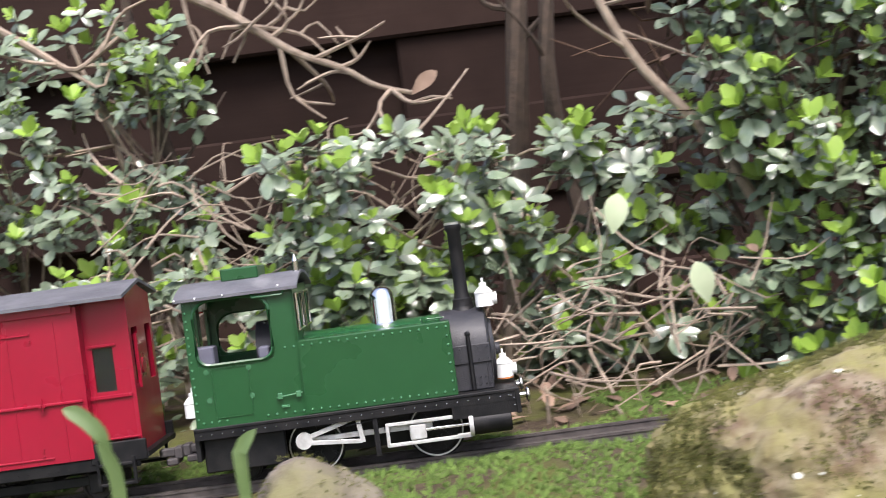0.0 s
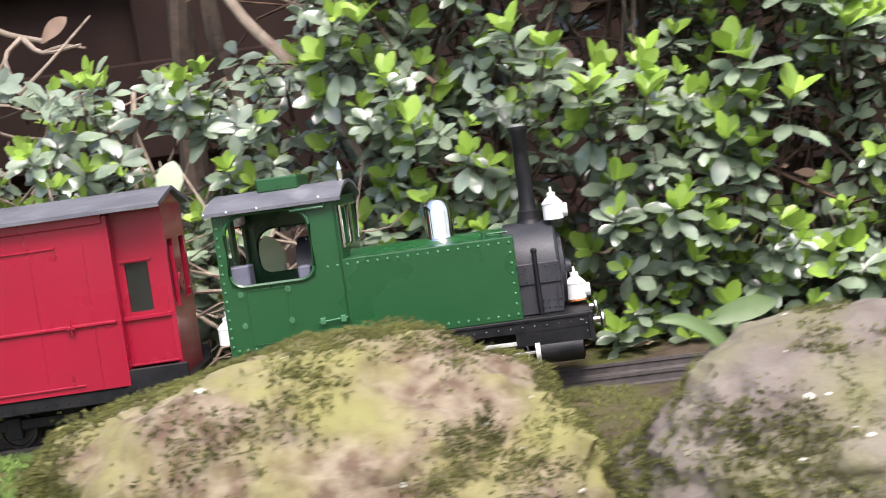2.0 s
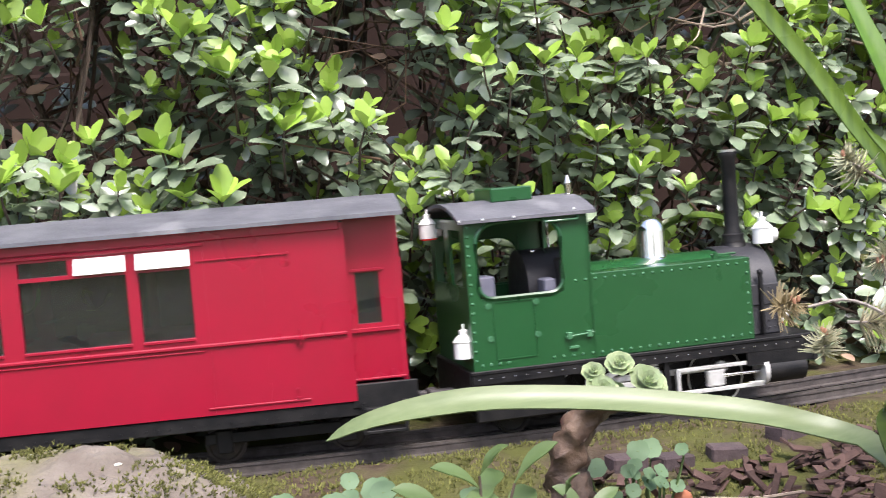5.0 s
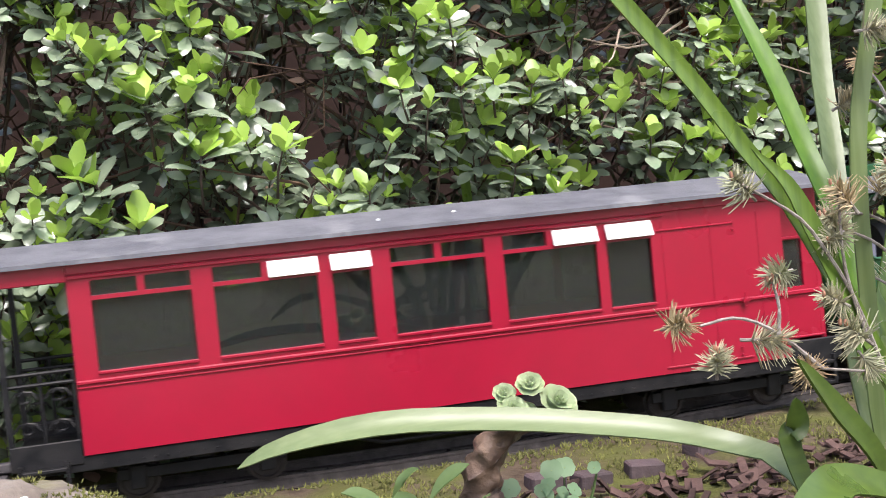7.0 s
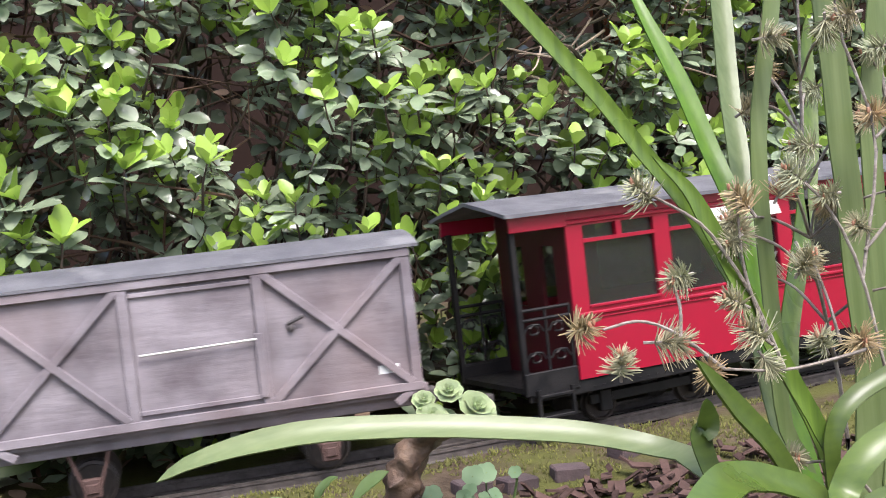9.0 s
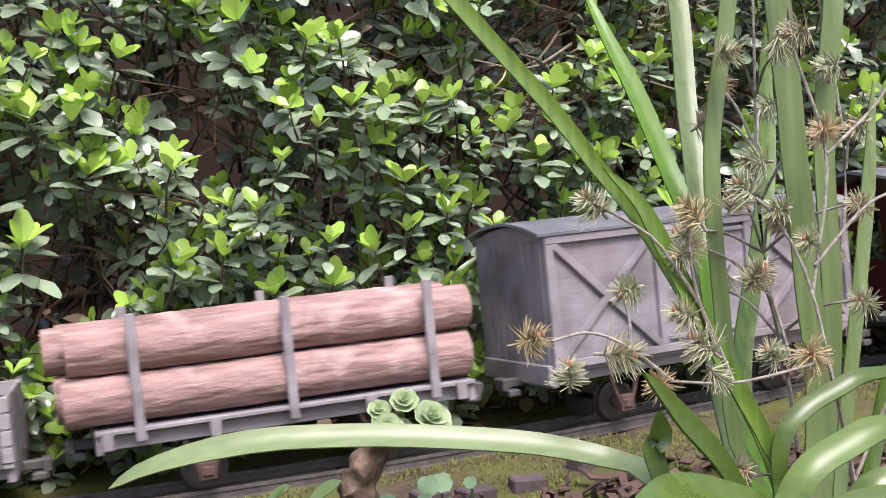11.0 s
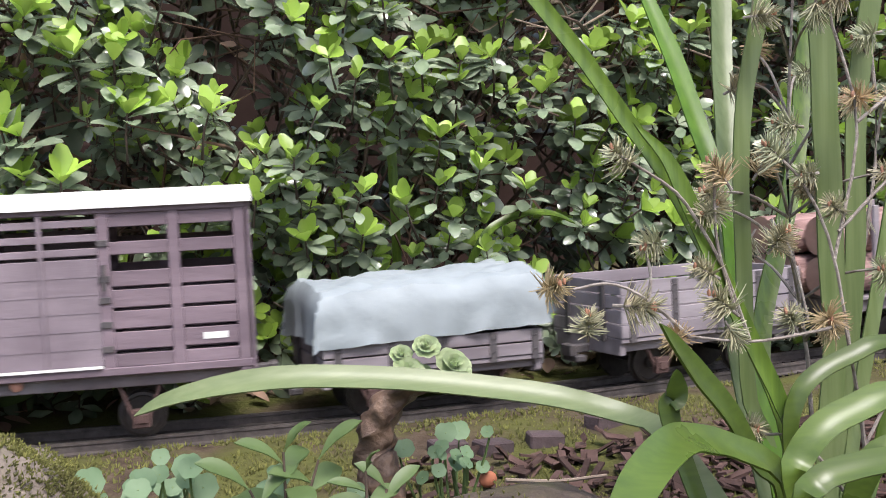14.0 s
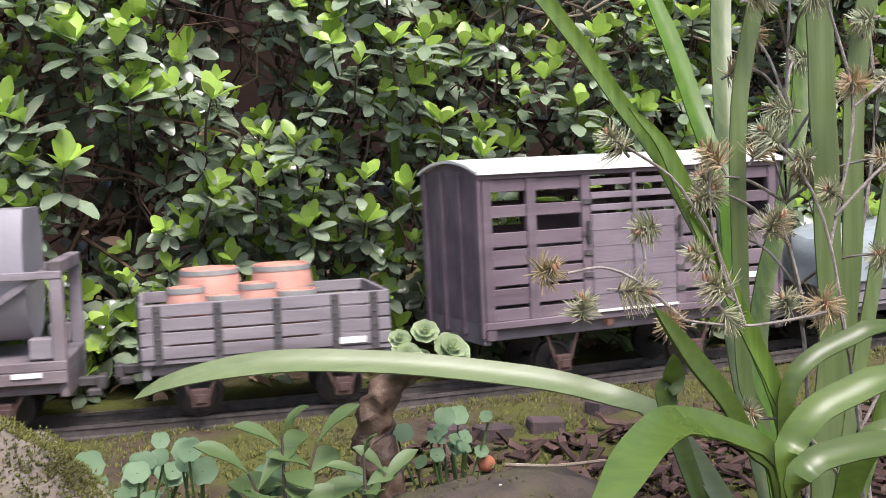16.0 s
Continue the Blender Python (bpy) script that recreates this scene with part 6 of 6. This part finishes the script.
def round_weed(c, n, seed, spread, size):
    w = thing("round_leaved_weed", "clump of round pale green leaves on thin stalks", "weed", "round-leaved weeds")
    rnd = random.Random(seed)
    for k in range(int(n * 1.5)):
        e = Vector((c[0] + rnd.gauss(0, spread), c[1] + rnd.gauss(0, spread * .5), c[2] + rnd.uniform(-.012, .010)))
        r = size * rnd.uniform(.4, .8)
        ax = Vector((rnd.gauss(0, .3), -.8 + rnd.gauss(0, .2), .6)).normalized()
        q = ax.to_track_quat("Z", "Y")
        bm = bmesh.new()
        mid = bm.verts.new(e - ax * r * .12)
        ring = []
        for j in range(18):
            a = 2 * math.pi * j / 18
            rr = r * (1 + .06 * math.cos(a * 7)) * (.78 if j == 0 else 1)
            ring.append(bm.verts.new(e + q @ Vector((rr * math.sin(a), rr * math.cos(a), .06 * r * math.sin(3 * a)))))
        for j in range(18):
            bm.faces.new((mid, ring[j], ring[(j + 1) % 18]))
        lf = part("leaf", bm, ROUNDLEAF, w)
        bm = bmesh.new()
        tube(bm, smooth_line([e - ax * r * .12, e + Vector((0, .004, -.012)), Vector((c[0] + rnd.gauss(0, .006), c[1] + .01, -.04))], 6), .0006, .0008, 5)
        part("stalk", bm, HERB, w)


for c, n, sd, sp, sz in (((.606, .655, .020), 9, 1, .012, .0095), ((.640, .660, .022), 5, 2, .010, .0095), ((.672, .64, .014), 5, 3, .010, .010), ((.762, .650, .024), 10, 4, .012, .0075), ((.722, .64, .008), 6, 5, .012, .006),
                         ((.56, .70, .012), 8, 6, .022, .007), ((.60, .69, .006), 8, 7, .02, .008), ((.622, .63, .002), 12, 8, .018, .0062), ((.655, .625, .000), 10, 9, .018, .0058), ((.60, .64, .000), 8, 10, .016, .0066)):
    round_weed(c, n, sd, sp, sz)


# ---- things in and under the hedge ----
def twig_pile():
    rnd = random.Random(17)
    for label, x0, x1, y0, y1, z0, z1, n, mat in (("tangle of pale dry twigs in front of the fence", -.34, .0, 1.16, 1.3, .12, .27, 120, TWIG), ("heap of fallen brown twigs beside the track", .03, .26, 1.0, 1.14, .0, .13, 110, TWIG),
                                                 ("dry brown brushwood on top of the hedge", .86, 1.15, 1.02, 1.16, .235, .34, 120, TWIG), ("dead twigs inside the hedge", .25, 1.5, 1.04, 1.16, .03, .42, 170, DARKTWIG)):
        t = thing("twig_pile", label, "twigs", kind="stuff")
        bm = bmesh.new()
        for k in range(n):
            a = Vector((rnd.uniform(x0, x1), rnd.uniform(y0, y1), rnd.uniform(z0, z1)))
            d = Vector((rnd.gauss(0, 1), rnd.gauss(0, .4), rnd.gauss(0, .55))).normalized() * rnd.uniform(.03, .10)
            m = a + d * .5 + Vector((rnd.gauss(0, .01), rnd.gauss(0, .006), rnd.gauss(0, .01)))
            r = rnd.uniform(.0006, .0019)
            tube(bm, smooth_line([a, m, a + d], 5), r, r * .5, 5)
        part("twigs", bm, mat, t)
    b = thing("bare_branch", "forked bare pale branch hanging before the fence", "branch")
    bm = bmesh.new()
    main = smooth_line([(-.30, 1.28, .50), (-.242, 1.28, .457), (-.193, 1.28, .427), (-.156, 1.28, .398), (-.124, 1.28, .374), (-.080, 1.28, .353), (-.048, 1.28, .331), (-.01, 1.28, .318)], 24)
    tube(bm, main, .0062, .0022, 8)
    part("limb", bm, TWIG, b)
    for k in range(16):
        bm = bmesh.new()
        s = main[rnd.randint(3, 22)]
        d = Vector((rnd.gauss(.2, 1), rnd.gauss(0, .3), rnd.gauss(.1, .8))).normalized() * rnd.uniform(.04, .10)
        m = s + d * .5 + Vector((rnd.gauss(0, .014), 0, rnd.gauss(0, .014)))
        e = s + d
        tube(bm, smooth_line([s, m, e], 6), .0028, .0012, 6)
        e2 = m + Vector((rnd.gauss(0, 1), 0, rnd.gauss(0, 1))).normalized() * .04
        tube(bm, smooth_line([m, (m + e2) / 2 + Vector((0, 0, rnd.gauss(0, .01))), e2], 4), .002, .001, 5)
        part("side_twig", bm, TWIG, b)
    b2 = thing("bare_branch", "forked bare pale branch hanging before the fence", "branch")
    bm = bmesh.new()
    main = smooth_line([(-.52, 1.3, .50), (-.43, 1.3, .44), (-.39, 1.3, .41), (-.36, 1.3, .39), (-.33, 1.3, .405), (-.29, 1.3, .43)], 16)
    tube(bm, main, .005, .002, 7)
    part("limb", bm, TWIG, b2)
    for k in range(9):
        bm = bmesh.new()
        s = main[rnd.randint(2, 14)]
        d = Vector((rnd.gauss(0, 1), rnd.gauss(0, .3), rnd.gauss(0, .9))).normalized() * rnd.uniform(.04, .09)
        tube(bm, smooth_line([s, s + d * .5 + Vector((rnd.gauss(0, .012), 0, rnd.gauss(0, .012))), s + d], 5), .0026, .001, 5)
        part("side_twig", bm, TWIG, b2)
    for pts, r in (([(.06, 1.42, -.02), (.09, 1.40, .2), (.104, 1.36, .33), (.12, 1.34, .52), (.10, 1.34, .7)], .016), ([(.19, 1.40, -.02), (.15, 1.38, .22), (.137, 1.34, .34), (.16, 1.32, .5), (.2, 1.3, .7)], .011),
                   ([(.30, 1.12, .10), (.280, 1.10, .159), (.256, 1.10, .208), (.226, 1.10, .252), (.192, 1.10, .297), (.161, 1.10, .367), (.14, 1.1, .46)], .006), ([(-.30, 1.40, -.02), (-.27, 1.38, .2), (-.31, 1.36, .42), (-.29, 1.36, .7)], .009)):
        t = thing("woody_stem", "rough brown woody stem rising by the fence", "branch", "woody stems")
        bm = bmesh.new()
        l = smooth_line(pts, 20)
        tube(bm, l, r, r * .6, 9)
        part("trunk", bm, DARKTWIG if r > .007 else TWIG, t)
        for k in range(6):
            bm = bmesh.new()
            s = l[rnd.randint(6, 19)]
            d = Vector((rnd.gauss(0, 1), rnd.gauss(-.3, .3), rnd.gauss(.3, .6))).normalized() * rnd.uniform(.04, .12)
            tube(bm, smooth_line([s, s + d * .5 + Vector((rnd.gauss(0, .01), 0, rnd.gauss(0, .01))), s + d], 6), r * .3, .001, 6)
            part("side_twig", bm, DARKTWIG if r > .007 else TWIG, t)


twig_pile()


def lone_leaves():
    for label, c, d, L, w, mat in (("curled pale dead leaf caught on a twig", (-.012, 1.268, .315), (.6, -.3, .5), .034, .017, DRYLEAF), ("large pale upturned leaf", (.135, .99, .150), (.25, -.2, 1), .032, .02, SUCC), ("large pale upturned leaf", (.206, 1.0, .085), (-.15, -.3, .9), .034, .021, SUCC),
                                   ("broad green leaf lying beside the rail", (.50, .985, .012), (1, -.2, .25), .06, .018, HERB), ("broad green leaf lying beside the rail", (.53, .99, .012), (1, .1, .5), .05, .016, HERB)):
        t = thing("single_leaf", label, "leaf", "single leaves")
        bm = bmesh.new()
        leaf(bm, c, d, (0, -1, .4), L, w, .25)
        part("blade", bm, mat, t)
    r = thing("arching_leaf", "arching green strap leaf in the hedge", "leaf", "arching leaves")
    part("blade", blade_mesh([(.965, .980, .114), (.948, .980, .122), (.925, .980, .124), (.902, .980, .117), (.887, .980, .103), (.875, 1.0, .06), (.87, 1.02, -.02)], .0075, .2, True, .8, 18, (0, -.6, .8)), BLADE, r)
    r = thing("arching_leaf", "straight green strap leaf in the hedge", "leaf", "arching leaves")
    part("blade", blade_mesh([(.790, 1.01, .30), (.795, 1.0, .289), (.807, .99, .263), (.817, .99, .241), (.83, 1.02, .18), (.84, 1.06, .0)], .0085, .2, True, .8, 18, (0, -1, .1)), BLADE, r)
    pot = thing("terracotta_fragment", "orange terracotta pot behind the hedge", "pot")
    bm = bmesh.new()
    lathe(bm, (1.12, 1.16, .26), [(.03, 0), (.042, .07), (.047, .07), (.047, .09), (.042, .09), (.036, .02)], 24)
    part("pot_wall", bm, TERRACOTTA, pot)
    fl = thing("red_petal", "small fallen red petal on the soil", "petal")
    bm = bmesh.new()
    ball(bm, (.779, .655, .006), .0048, 10, (1, .6, .9))
    part("petal", bm, TERRACOTTA, fl)
    st = thing("dry_stick", "thin pale dry stick on the soil", "stick")
    bm = bmesh.new()
    tube(bm, smooth_line([(.79, .66, .003), (.82, .665, -.002), (.85, .672, -.004)], 6), .0012, .0009, 6)
    part("wood", bm, TWIG, st)


lone_leaves()


# ---- what moves: the train rolls along the track, its wheels and rods turn ----
def slack(t):
    """How far the coach lags behind its drawn-out place while the engine pulls away."""
    return float(np.interp(t, [0, .5, 1.5, 3.0, 4.5, 6.5], [-.007, -.006, -.004, .001, .002, 0]))


def motions():
    stamps = [t for t, _ in TRAVEL]
    fine = [k * .1 for k in range(161)]
    for ob, place, sets, rods in MOVING:
        rows = []
        for t in stamps:
            x = travel(t) + place + (slack(t) if abs(place + .346) < .002 else 0)
            rows.append((t, pose(x, track_y(x), track_z(x), 0, 0, track_turn(x))))
        walk(ob, rows)
        for ws, r, x, z in sets:
            walk(ws, [(t, pose(x, 0, z, 0, math.degrees(travel(t) / r), 0)) for t in fine])
        for rd, kind, r, x, y, z, ph in rods:
            out = []
            for t in fine:
                a = -travel(t) / .0205 + ph + 1.2
                dx, dz = r * math.cos(a), r * math.sin(a)
                out.append((t, pose(x + dx, y, z + (0 if kind == "slide" else dz if kind == "crank_full" else dz * .8))))
            walk(rd, out)


motions()
